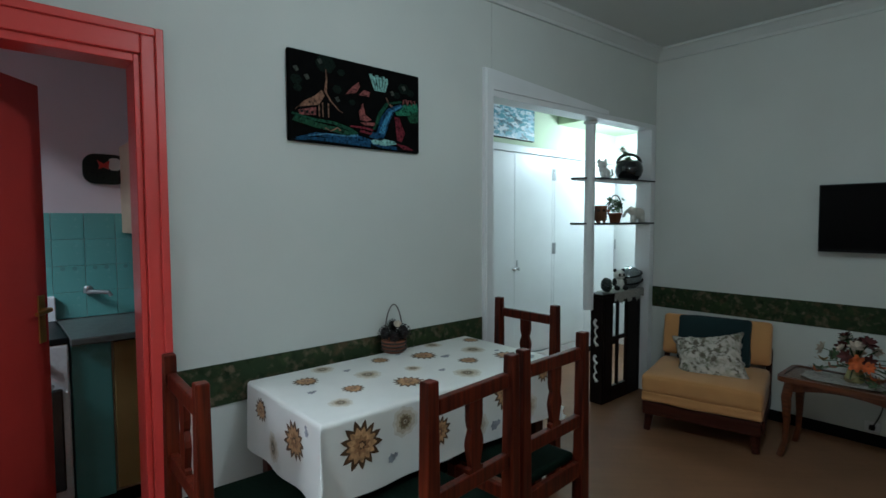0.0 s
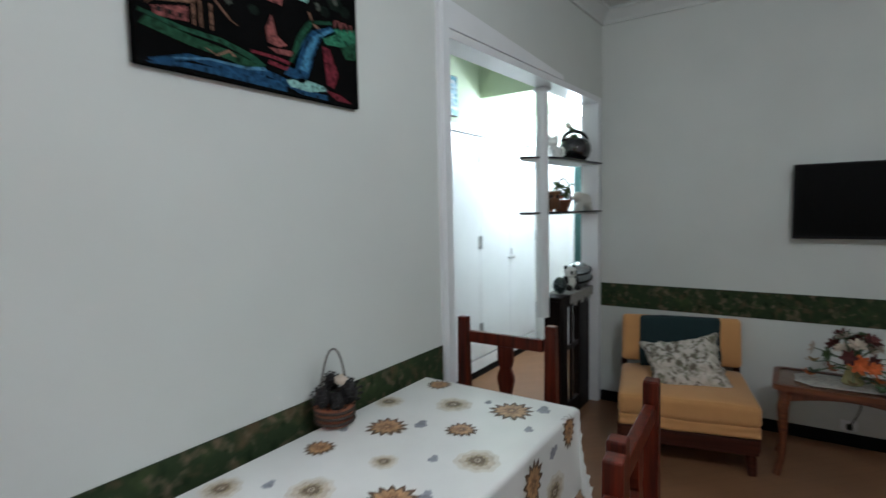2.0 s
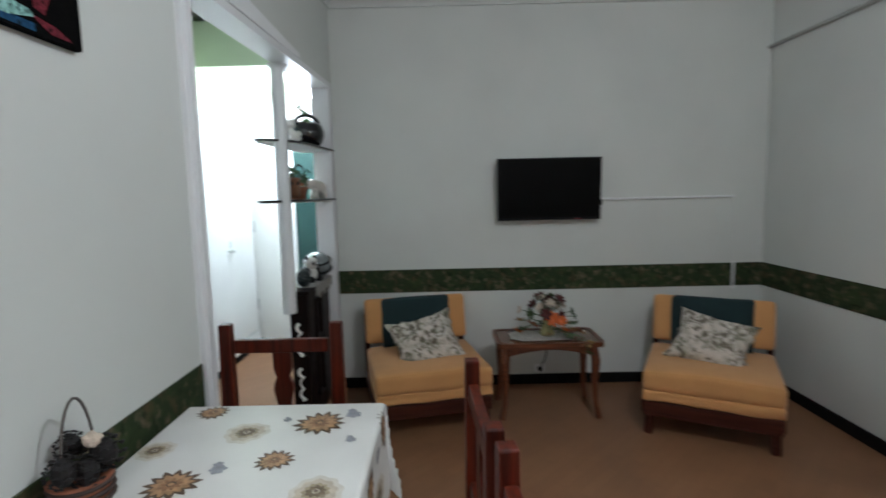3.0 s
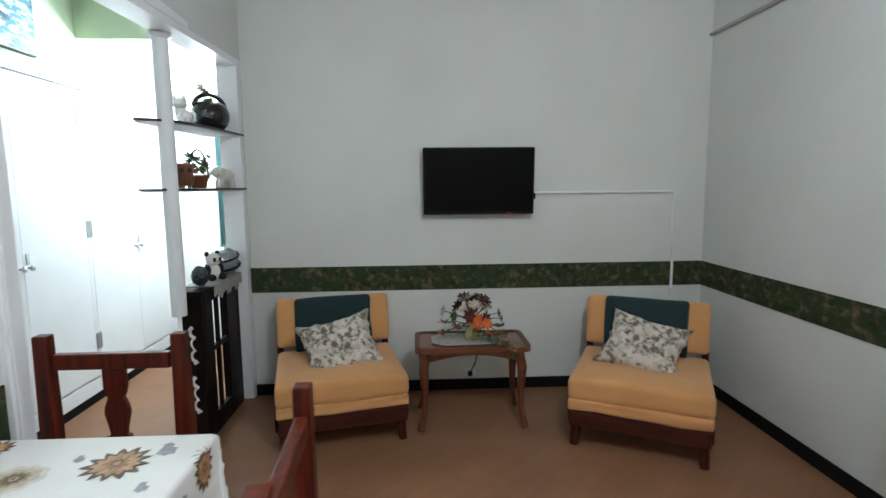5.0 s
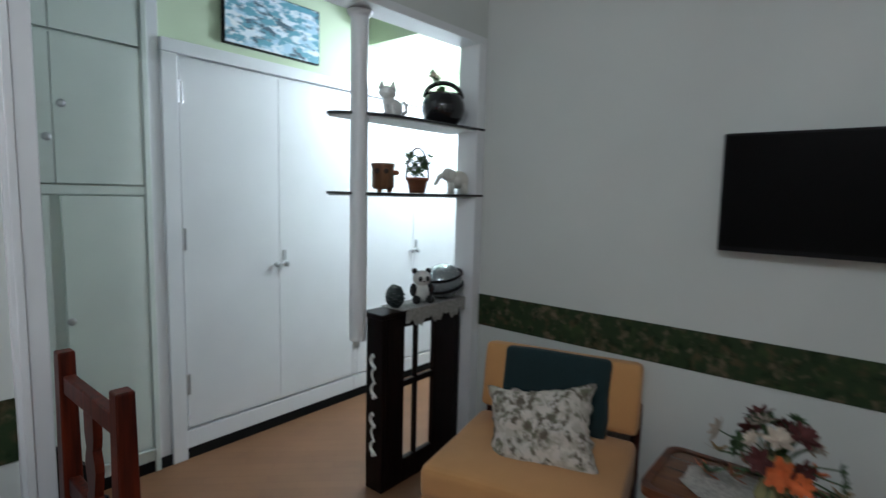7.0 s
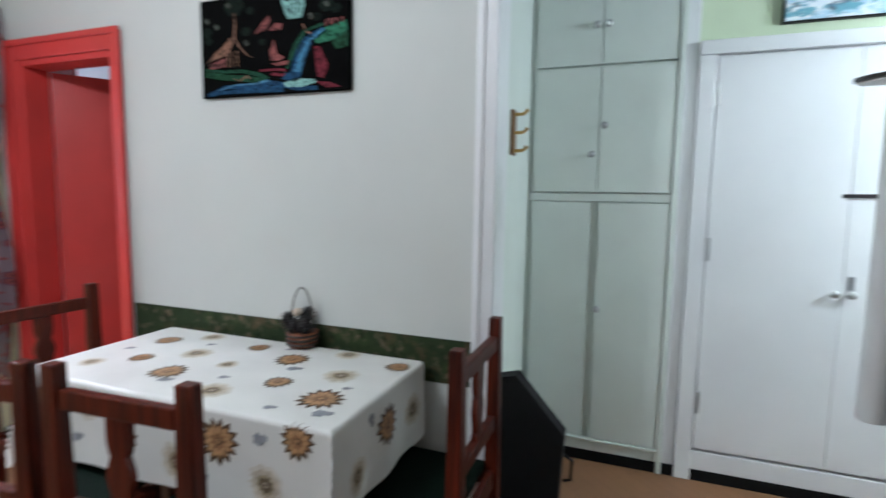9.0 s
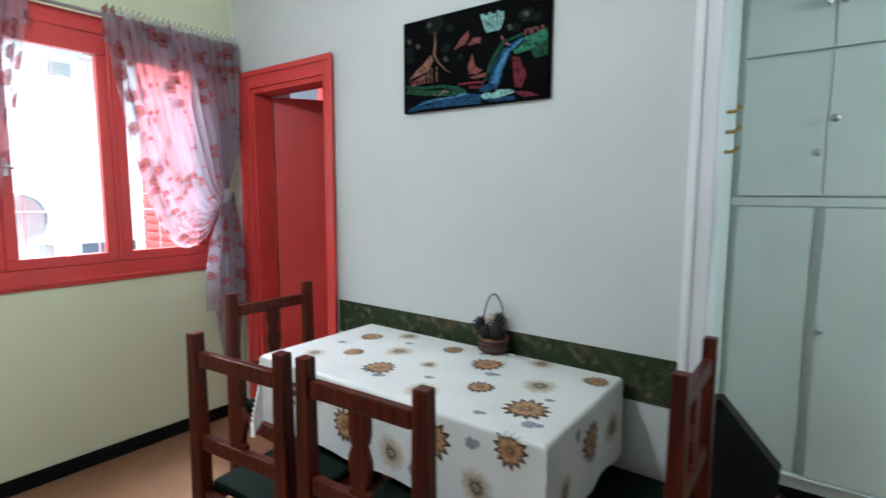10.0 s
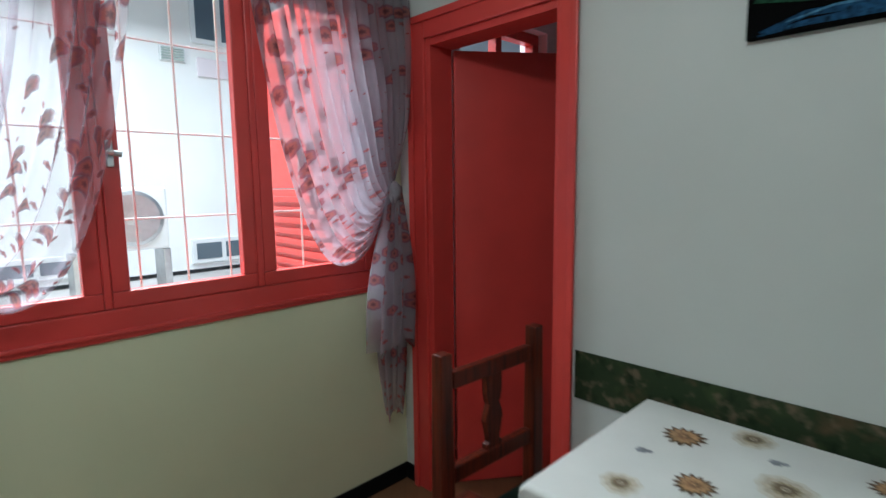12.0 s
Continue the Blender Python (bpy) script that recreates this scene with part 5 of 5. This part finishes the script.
def shelf_outline(o):
    """Outline of a shelf with a curved free end, drawn in by o."""
    return [(4.498 - o, 2.357 + o), (4.498 - o, 2.60 - o), (3.76, 2.638 - o), (3.70, 2.632 - o), (3.672 + o, 2.612), (3.668 + o, 2.588), (3.69 + o, 2.54), (3.735 + o, 2.49), (3.80 + o, 2.447 + o), (3.88, 2.418 + o), (4.0, 2.397 + o)]


for z in (1.738, 1.396):
    sh = part("shelf", prism(BM(), shelf_outline(0.0), z, z + 0.012), SMOKED, DV, "smoked glass shelf with a dark edge")
    part("shelf_underside", prism(BM(), shelf_outline(0.012), z - 0.006, z - 0.001), PLASTER, sh)

ST = thing("divider_stand", "near-black wooden stand with open bars and white scroll ornaments", "stand", pose(0, 0, 0))
X0, X1, Y0, Y1 = 3.84, 4.395, 2.42, 2.53
part("top", box(BM(), X0 - 0.02, X1 + 0.028, Y0 - 0.015, Y1 + 0.02, 0.835, 0.86, 0.006), EBONY, ST)
part("side_panel", box(BM(), X0, X0 + 0.03, Y0, Y1, 0.0, 0.834, 0.005), EBONY, ST)
part("side_panel", box(BM(), X1 - 0.02, X1 + 0.02, Y0, Y1, 0.0, 0.834, 0.005), EBONY, ST)
for x0, x1 in ((X0 + 0.031, X0 + 0.145), (X1 - 0.19, X1 - 0.021)):
    part("stile", box(BM(), x0, x1, Y0, Y0 + 0.03, 0.0, 0.834, 0.004), EBONY, ST)
part("top_rail", box(BM(), X0 + 0.146, X1 - 0.191, Y0, Y0 + 0.03, 0.775, 0.834, 0.004), EBONY, ST)
part("bottom_rail", box(BM(), X0 + 0.146, X1 - 0.191, Y0, Y0 + 0.03, 0.0, 0.12, 0.004), EBONY, ST)
part("middle_rail", box(BM(), X0 + 0.146, X1 - 0.191, Y0 + 0.005, Y0 + 0.025, 0.48, 0.51, 0.003), EBONY, ST)
for x in (X0 + 0.235, X0 + 0.40):
    part("bar", box(BM(), x - 0.009, x + 0.009, Y0 + 0.003, Y0 + 0.0275, 0.121, 0.774, 0.003), EBONY, ST)
for z0 in (0.17, 0.45):
    for s in (1, -1):
        pts = [(X0 - 0.004, (Y0 + Y1) / 2 + s * 0.018 * math.sin(k * 0.75) * (1 - k / 26), z0 + 0.10 + s * (0.1 - 0.0078 * k) + 0.01 * math.cos(k * 0.75)) for k in range(14)]
        part("scroll_ornament", tube(BM(), pts, [0.011 - 0.0005 * k for k in range(14)], 8), CERAMIC, ST, "white plaster scroll")
LC = thing("lace_runner", "grey lace cloth over the dark stand", "cloth")
part("cloth_top", box(BM(), 3.95, X1 + 0.03, Y0 - 0.02, Y1 + 0.022, 0.861, 0.865, 0.001), LACE, LC)
pts = [(3.97, 0.863), (X1 + 0.028, 0.863)] + [(X1 + 0.028 - k * 0.0228, 0.80 + 0.018 * math.sin(k * 1.1) - 0.018 * (k % 2)) for k in range(21)]
flap = prism(BM(), pts, -0.0015, 0.0015)
part("scalloped_edge", flap, LACE, LC, m=pose(0, Y0 - 0.0222, 0, 90, 0, 0))

SZ1, SZ2, TZ = 1.7505, 1.4085, 0.8655
# cat figurine
b = BM()
blob(b, (0.012, 0, 0.042), (0.046, 0.036, 0.042), 16)
blob(b, (-0.012, -0.004, 0.07), (0.03, 0.028, 0.038), 16)
blob(b, (-0.02, -0.012, 0.108), (0.042, 0.032, 0.031), 18)
blob(b, (-0.02, -0.042, 0.1), (0.016, 0.01, 0.011), 10)
for x in (-0.047, 0.007):
    lathe(b, ((0.017, 0), (0.011, 0.02), (0.001, 0.038)), (x, -0.01, 0.124), 10)
for x in (-0.03, 0.004):
    tube(b, ((x, -0.02, 0.05), (x, -0.034, 0.02), (x, -0.042, 0.006)), (0.012, 0.012, 0.013))
tube(b, ((0.05, 0, 0.014), (0.074, -0.006, 0.03), (0.07, -0.01, 0.06), (0.058, -0.01, 0.075)), (0.010, 0.010, 0.009, 0.007))
solo("cat_figurine", b, CERAMIC, "white ceramic cat figurine on the upper shelf", "figurine", pose(3.95, 2.50, SZ1, 0, 0, -30) @ Matrix.Scale(0.98, 4), smooth=True)
# round black basket vase
VB = thing("basket_vase", "black glazed round basket vase with dark leaves", "vase", pose(4.31, 2.49, SZ1, 0, 0, -45))
part("bowl", lathe(BM(), ((0.045, 0), (0.07, 0.006), (0.098, 0.035), (0.112, 0.075), (0.110, 0.11), (0.096, 0.145), (0.082, 0.16), (0.076, 0.152), (0.09, 0.11), (0.06, 0.05)), seg=28), BLACKGLAZE, VB, smooth=True)
part("handle", tube(BM(), [(0.094 * math.cos(math.pi * k / 16), 0, 0.14 + 0.075 * math.sin(math.pi * k / 16)) for k in range(17)], 0.013), BLACKGLAZE, VB, smooth=True)
rnd = random.Random(9)
for k in range(16):
    a = rnd.uniform(0, 6.28)
    at = Vector((0.07 * rnd.random() * math.cos(a) - (0.03 if k > 11 else 0), 0.07 * rnd.random() * math.sin(a), 0.12 + 0.05 * rnd.random() + (0.09 if k > 11 else 0)))
    part("leaf", petal_flower(BM(), at, 0.03, 4, pose(0, 0, 0, rnd.uniform(-50, 50), rnd.uniform(-50, 50), 0), k), LEAF if k % 3 else PALEFLOWER, VB)
part("stem", tube(BM(), ((0, 0, 0.1), (-0.02, 0, 0.18), (-0.03, 0, 0.25)), 0.003, 6), LEAF, VB)
# owl shaped wooden mug
OW = thing("wooden_owl", "carved brown wooden owl pot on little feet", "figurine", pose(3.90, 2.495, SZ2, 0, 0, -45))
part("body", lathe(BM(), ((0.04, 0.014), (0.05, 0.025), (0.05, 0.11), (0.054, 0.118), (0.054, 0.13), (0.045, 0.131), (0.043, 0.1)), seg=20), wood("carved brown wood", (0.09, 0.035, 0.014), (0.22, 0.10, 0.045), 0.5, 2, 0.1), OW, smooth=True)
for k in range(3):
    part("foot", lathe(BM(), ((0.01, 0), (0.013, 0.014)), (0.03 * math.cos(k * 2.1), 0.03 * math.sin(k * 2.1), 0), 8), TERRACOTTA, OW)
b = BM()
blob(b, (0.058, -0.01, 0.09), (0.018, 0.012, 0.012), 10)
part("beak", b, TERRACOTTA, OW)
for y in (-0.02, 0.02):
    b = BM()
    blob(b, (y - 0.005, -0.047, 0.095), (0.012, 0.006, 0.012), 10)
    part("eye", b, WICKER, OW)
# terracotta flower basket
PB = thing("flower_pot", "small terracotta pot with dark leaves and a wire handle", "flower pot", pose(4.16, 2.52, SZ2, 0, 0, -45) @ Matrix.Scale(1.2, 4))
part("pot", lathe(BM(), ((0.032, 0), (0.042, 0.05), (0.048, 0.052), (0.048, 0.064), (0.04, 0.063))), TERRACOTTA, PB, smooth=True)
part("handle", tube(BM(), [(0.046 * math.cos(math.pi * k / 14), 0, 0.06 + 0.125 * math.sin(math.pi * k / 14)) for k in range(15)], 0.004), WICKER, PB)
for k in range(15):
    a = k * 2.4
    at = Vector((0.05 * math.cos(a) * (0.3 + 0.05 * k), 0.04 * math.sin(a), 0.07 + 0.006 * k))
    part("leaf", petal_flower(BM(), at, 0.026, 5, pose(0, 0, 0, 40 * math.sin(k), 40 * math.cos(k), 0), 30 + k), LEAF, PB)
# elephant
b = BM()
blob(b, (0, 0, 0.075), (0.06, 0.04, 0.048), 16)
blob(b, (-0.05, 0, 0.10), (0.036, 0.034, 0.036), 14)
tube(b, ((-0.075, 0, 0.10), (-0.10, 0, 0.085), (-0.112, 0, 0.055), (-0.125, 0, 0.05)), (0.016, 0.013, 0.01, 0.009))
for x in (-0.035, 0.035):
    for y in (-0.02, 0.02):
        tube(b, ((x, y, 0.06), (x, y, 0.0)), (0.017, 0.019))
for y in (-0.034, 0.034):
    blob(b, (-0.035, y, 0.10), (0.024, 0.006, 0.028), 10)
solo("elephant_figurine", b, mat("cream ceramic", (0.62, 0.60, 0.54), 0.3, 0.06, 12, 90, 0.0, coat=0.3), "cream ceramic elephant figurine on the lower shelf", "figurine", pose(4.41, 2.46, SZ2, 0, 0, -45), smooth=True)
# pine cone figure, panda, helmet on the stand
b = cone_fruit(BM(), (0, 0, 0.056), 0.043, 4)
blob(b, (0, 0, 0.058), (0.044, 0.044, 0.057), 18, 0.12, 2)
PC = solo("pine_cone", b, mat("dark painted cone", (0.012, 0.022, 0.022), 0.4, 0.3, 30, 90, 0.1), "large dark pine cone on the stand", "pine cone", pose(3.965, 2.47, TZ - 0.004))
PD = thing("panda_toy", "small black and white panda plush toy", "plush toy", pose(4.15, 2.47, TZ, 0, 0, -30) @ Matrix.Scale(1.0, 4))
PBK, PWT = mat("black plush", (0.012, 0.012, 0.012), 0.95, 0.2, 40, 300, 0.4), mat("white plush", (0.66, 0.65, 0.62), 0.95, 0.08, 40, 300, 0.4)
b = BM()
blob(b, (0, 0, 0.05), (0.045, 0.04, 0.052), 14)
part("body", b, PWT, PD, smooth=True)
b = BM()
blob(b, (0, -0.008, 0.122), (0.046, 0.04, 0.04), 16)
part("head", b, PWT, PD, smooth=True)
for x in (-1, 1):
    for nm, at, sz in (("ear", (x * 0.036, 0, 0.158), (0.015, 0.01, 0.015)), ("eye_patch", (x * 0.018, -0.043, 0.124), (0.010, 0.008, 0.014)), ("arm", (x * 0.045, -0.012, 0.065), (0.018, 0.022, 0.034)), ("leg", (x * 0.036, -0.035, 0.02), (0.022, 0.03, 0.021))):
        b = BM()
        blob(b, at, sz, 10)
        part(nm, b, PBK, PD, smooth=True)
b = BM()
blob(b, (0, -0.048, 0.112), (0.006, 0.005, 0.004), 8)
part("nose", b, PBK, PD)
HM = thing("helmet", "silver grey bicycle helmet with dark bands", "helmet", pose(4.33, 2.475, TZ, 0, 0, 10) @ Matrix.Scale(1.12, 4))
b = BM()
blob(b, (0, 0, 0.075), (0.105, 0.085, 0.085), 24)
for v in b.verts:
    v.co.z = max(v.co.z, 0.006)
part("shell", b, SILVER, HM, smooth=True)
for z, r in ((0.055, 1.0), (0.105, 0.94)):
    part("band", tube(BM(), [(0.107 * r * math.cos(k * 0.21), 0.087 * r * math.sin(k * 0.21), z + 0.02 * math.cos(k * 0.21)) for k in range(31)], 0.007, 8), BLACKPLASTIC, HM)
part("strap", tube(BM(), ((0.10, -0.03, 0.05), (0.13, -0.06, 0.0), (0.14, -0.075, -0.03), (0.145, -0.08, -0.10), (0.14, -0.082, -0.05)), 0.004, 6), BLACKPLASTIC, HM)

# ---- fridge ----
FR = thing("refrigerator", "white two-door refrigerator with black angular handles", "refrigerator", pose(2.12, -0.13, 0))
part("body", box(BM(), -0.29, 0.29, -0.56, -0.05, 0.03, 1.405, 0.012), FRIDGEWHITE, FR)
for z0, z1, nm in ((0.955, 1.41, "freezer_door"), (0.04, 0.945, "fridge_door")):
    dr = part(nm, box(BM(), -0.30, 0.30, -0.049, 0.0, z0, z1, 0.014), FRIDGEWHITE, FR)
    s, base_z = (1, 0.955) if nm == "freezer_door" else (-1, 0.945)
    pts = ((0.10, 0.008), (0.10, 0.15), (0.17, 0.20), (0.17, 0.34), (0.185, 0.34), (0.19, 0.21), (0.205, 0.17), (0.155, 0.125), (0.155, 0.008))
    hb = prism(BM(), [(x, base_z + s * (z if s < 0 else z * 0.8)) for x, z in pts], -0.02, 0.0)
    part("handle", hb, BLACKPLASTIC, dr, "black angular handle", m=pose(0, 0, 0, 90, 0, 0))
for x in (-0.25, 0.25):
    part("foot", lathe(BM(), ((0.02, 0), (0.02, 0.029)), (x, -0.1, 0)), BLACKPLASTIC, FR)

# ---- kitchen seen through the red door ----
SV = thing("stove", "white gas stove with a black oven door", "stove", pose(0.335, 3.5, 0))
part("body", box(BM(), -0.27, 0.27, -0.27, 0.32, 0.02, 0.86, 0.01), FRIDGEWHITE, SV)
part("hob", box(BM(), -0.27, 0.27, -0.27, 0.27, 0.861, 0.89, 0.006), BLACKPLASTIC, SV)
part("backsplash", box(BM(), -0.27, 0.27, 0.275, 0.32, 0.861, 1.02, 0.008), FRIDGEWHITE, SV)
part("oven_door", box(BM(), -0.24, 0.24, -0.295, -0.271, 0.18, 0.66, 0.008), SMOKED, SV)
part("oven_handle", tube(BM(), ((-0.2, -0.3, 0.68), (-0.2, -0.32, 0.68), (0.2, -0.32, 0.68), (0.2, -0.3, 0.68)), 0.01), STEEL, SV)
for x in (-0.18, -0.06, 0.06, 0.18):
    part("knob", lathe(BM(), ((0.02, 0), (0.017, 0.025)), seg=12), BLACKPLASTIC, SV, m=pose(x, -0.27, 0.77, 90, 0, 0))
KC = thing("kitchen_unit", "kitchen base unit with turquoise side and ochre door", "kitchen unit", pose(0.615, 3.25, 0))
part("side_panel", box(BM(), 0.0, 0.16, 0, 0.57, 0.08, 0.85, 0.003), TEALPAINT, KC)
part("body", box(BM(), 0.161, 1.2, 0.02, 0.57, 0.08, 0.85, 0.003), BEIGE, KC)
for x in (0.17, 0.69):
    part("door", box(BM(), x, x + 0.51, -0.002, 0.0195, 0.1, 0.84, 0.004), OCHRE, KC)
part("plinth", box(BM(), 0.0, 1.2, 0.05, 0.5, 0.0, 0.079), BLACKBASE, KC)
WT = solo("worktop", box(BM(), 0.61, 1.95, 3.2, KB - 0.02, 0.851, 0.885, 0.006), STONE, "grey stone kitchen worktop", "worktop")
FC = thing("tap", "chrome wall tap above the worktop", "tap", pose(0.755, KB - 0.012, 1.03))
part("spout", tube(BM(), ((0, 0, 0), (0, -0.05, 0.0), (0.02, -0.07, 0.005), (0.085, -0.12, 0.0), (0.095, -0.125, -0.02)), 0.011), STEEL, FC)
part("valve", lathe(BM(), ((0.022, 0), (0.022, 0.03), (0.015, 0.04)), (0, -0.02, -0.005), 12), STEEL, FC)
UC = thing("wall_cabinet", "beige kitchen wall cabinet", "wall cabinet", pose(0.935, KB, 1.36))
part("body", box(BM(), 0, 0.8, -0.30, -0.001, 0, 0.5, 0.004), BEIGE, UC)
part("door", box(BM(), 0.003, 0.4, -0.318, -0.301, 0.003, 0.497, 0.003), BEIGE, UC)
MT = thing("wall_plate", "dark wall ornament with a red bow", "wall ornament", pose(0.862, KB, 1.725))
part("plate", prism(BM(), [(x * 1.0, y) for x, y in rounded(0.108, 0.085, 0.06)], 0.001, 0.02), mat("dark green black lacquer", (0.012, 0.02, 0.016), 0.3), MT, m=pose(0, 0, 0, 90, 0, 0))
part("pale_patch", prism(BM(), rounded(0.03, 0.035, 0.02), 0.0205, 0.024), CERAMIC, MT, m=pose(0.045, 0, 0.03, 90, 0, 0))
part("bow", prism(BM(), ((-0.035, 0.04), (-0.005, 0.02), (0.025, 0.04), (0.02, 0.005), (0.02, -0.012), (-0.005, 0.0), (-0.03, -0.012), (-0.025, 0.01)), 0.0245, 0.032), RED, MT, m=pose(-0.005, 0, 0.01, 90, 0, 0))
KW = thing("window_2", "red framed kitchen window", "window", kind="structure")
for y0, y1, z0, z1 in ((2.85, 3.6, 1.1, 1.16), (2.85, 3.6, 2.24, 2.3), (2.85, 2.91, 1.16, 2.24), (3.54, 3.6, 1.16, 2.24), (3.2, 3.25, 1.16, 2.24), (2.91, 3.54, 2.02, 2.06)):
    part("window_frame", box(BM(), W - 0.12, W - 0.06, y0, y1, z0, z1, 0.004), RED, KW)

# tiles behind the worktop
TL = setting("tile_bedding", box(BM(), 0.45, 1.95, KB - 0.006, KB - 0.001, 0.886, 1.474), GROUT, "turquoise tiled splashback of the kitchen", "wall tiles")
tile_me = mesh_of("tile", box(BM(), 0.001, 0.149, -0.006, 0.0, 0.001, 0.147, 0.002), TEALTILE)
for i in range(10):
    for j in range(4):
        t = new("tile", tile_me)
        t.parent = TL
        t.location = (0.45 + i * 0.15, KB - 0.0062, 0.886 + j * 0.147)
deco = mesh_of("tile_motif", lathe(BM(), ((0.012, 0), (0.012, 0.002)), seg=8), TEALPAINT)
for i in range(10):
    for dx in (0.045, 0.10):
        t = new("tile_motif", deco)
        t.parent = TL
        t.location, t.rotation_euler = (0.45 + i * 0.15 + dx, KB - 0.0125, 1.165), (radians(90), 0, 0)

# unseen ceiling lamp of the living room: an assumed fixture added for room_bulb
RL = thing("ceiling_lamp", "assumed ceiling lamp of the living room, out of view", "lamp", pose(1.6, 0.65, TOP))
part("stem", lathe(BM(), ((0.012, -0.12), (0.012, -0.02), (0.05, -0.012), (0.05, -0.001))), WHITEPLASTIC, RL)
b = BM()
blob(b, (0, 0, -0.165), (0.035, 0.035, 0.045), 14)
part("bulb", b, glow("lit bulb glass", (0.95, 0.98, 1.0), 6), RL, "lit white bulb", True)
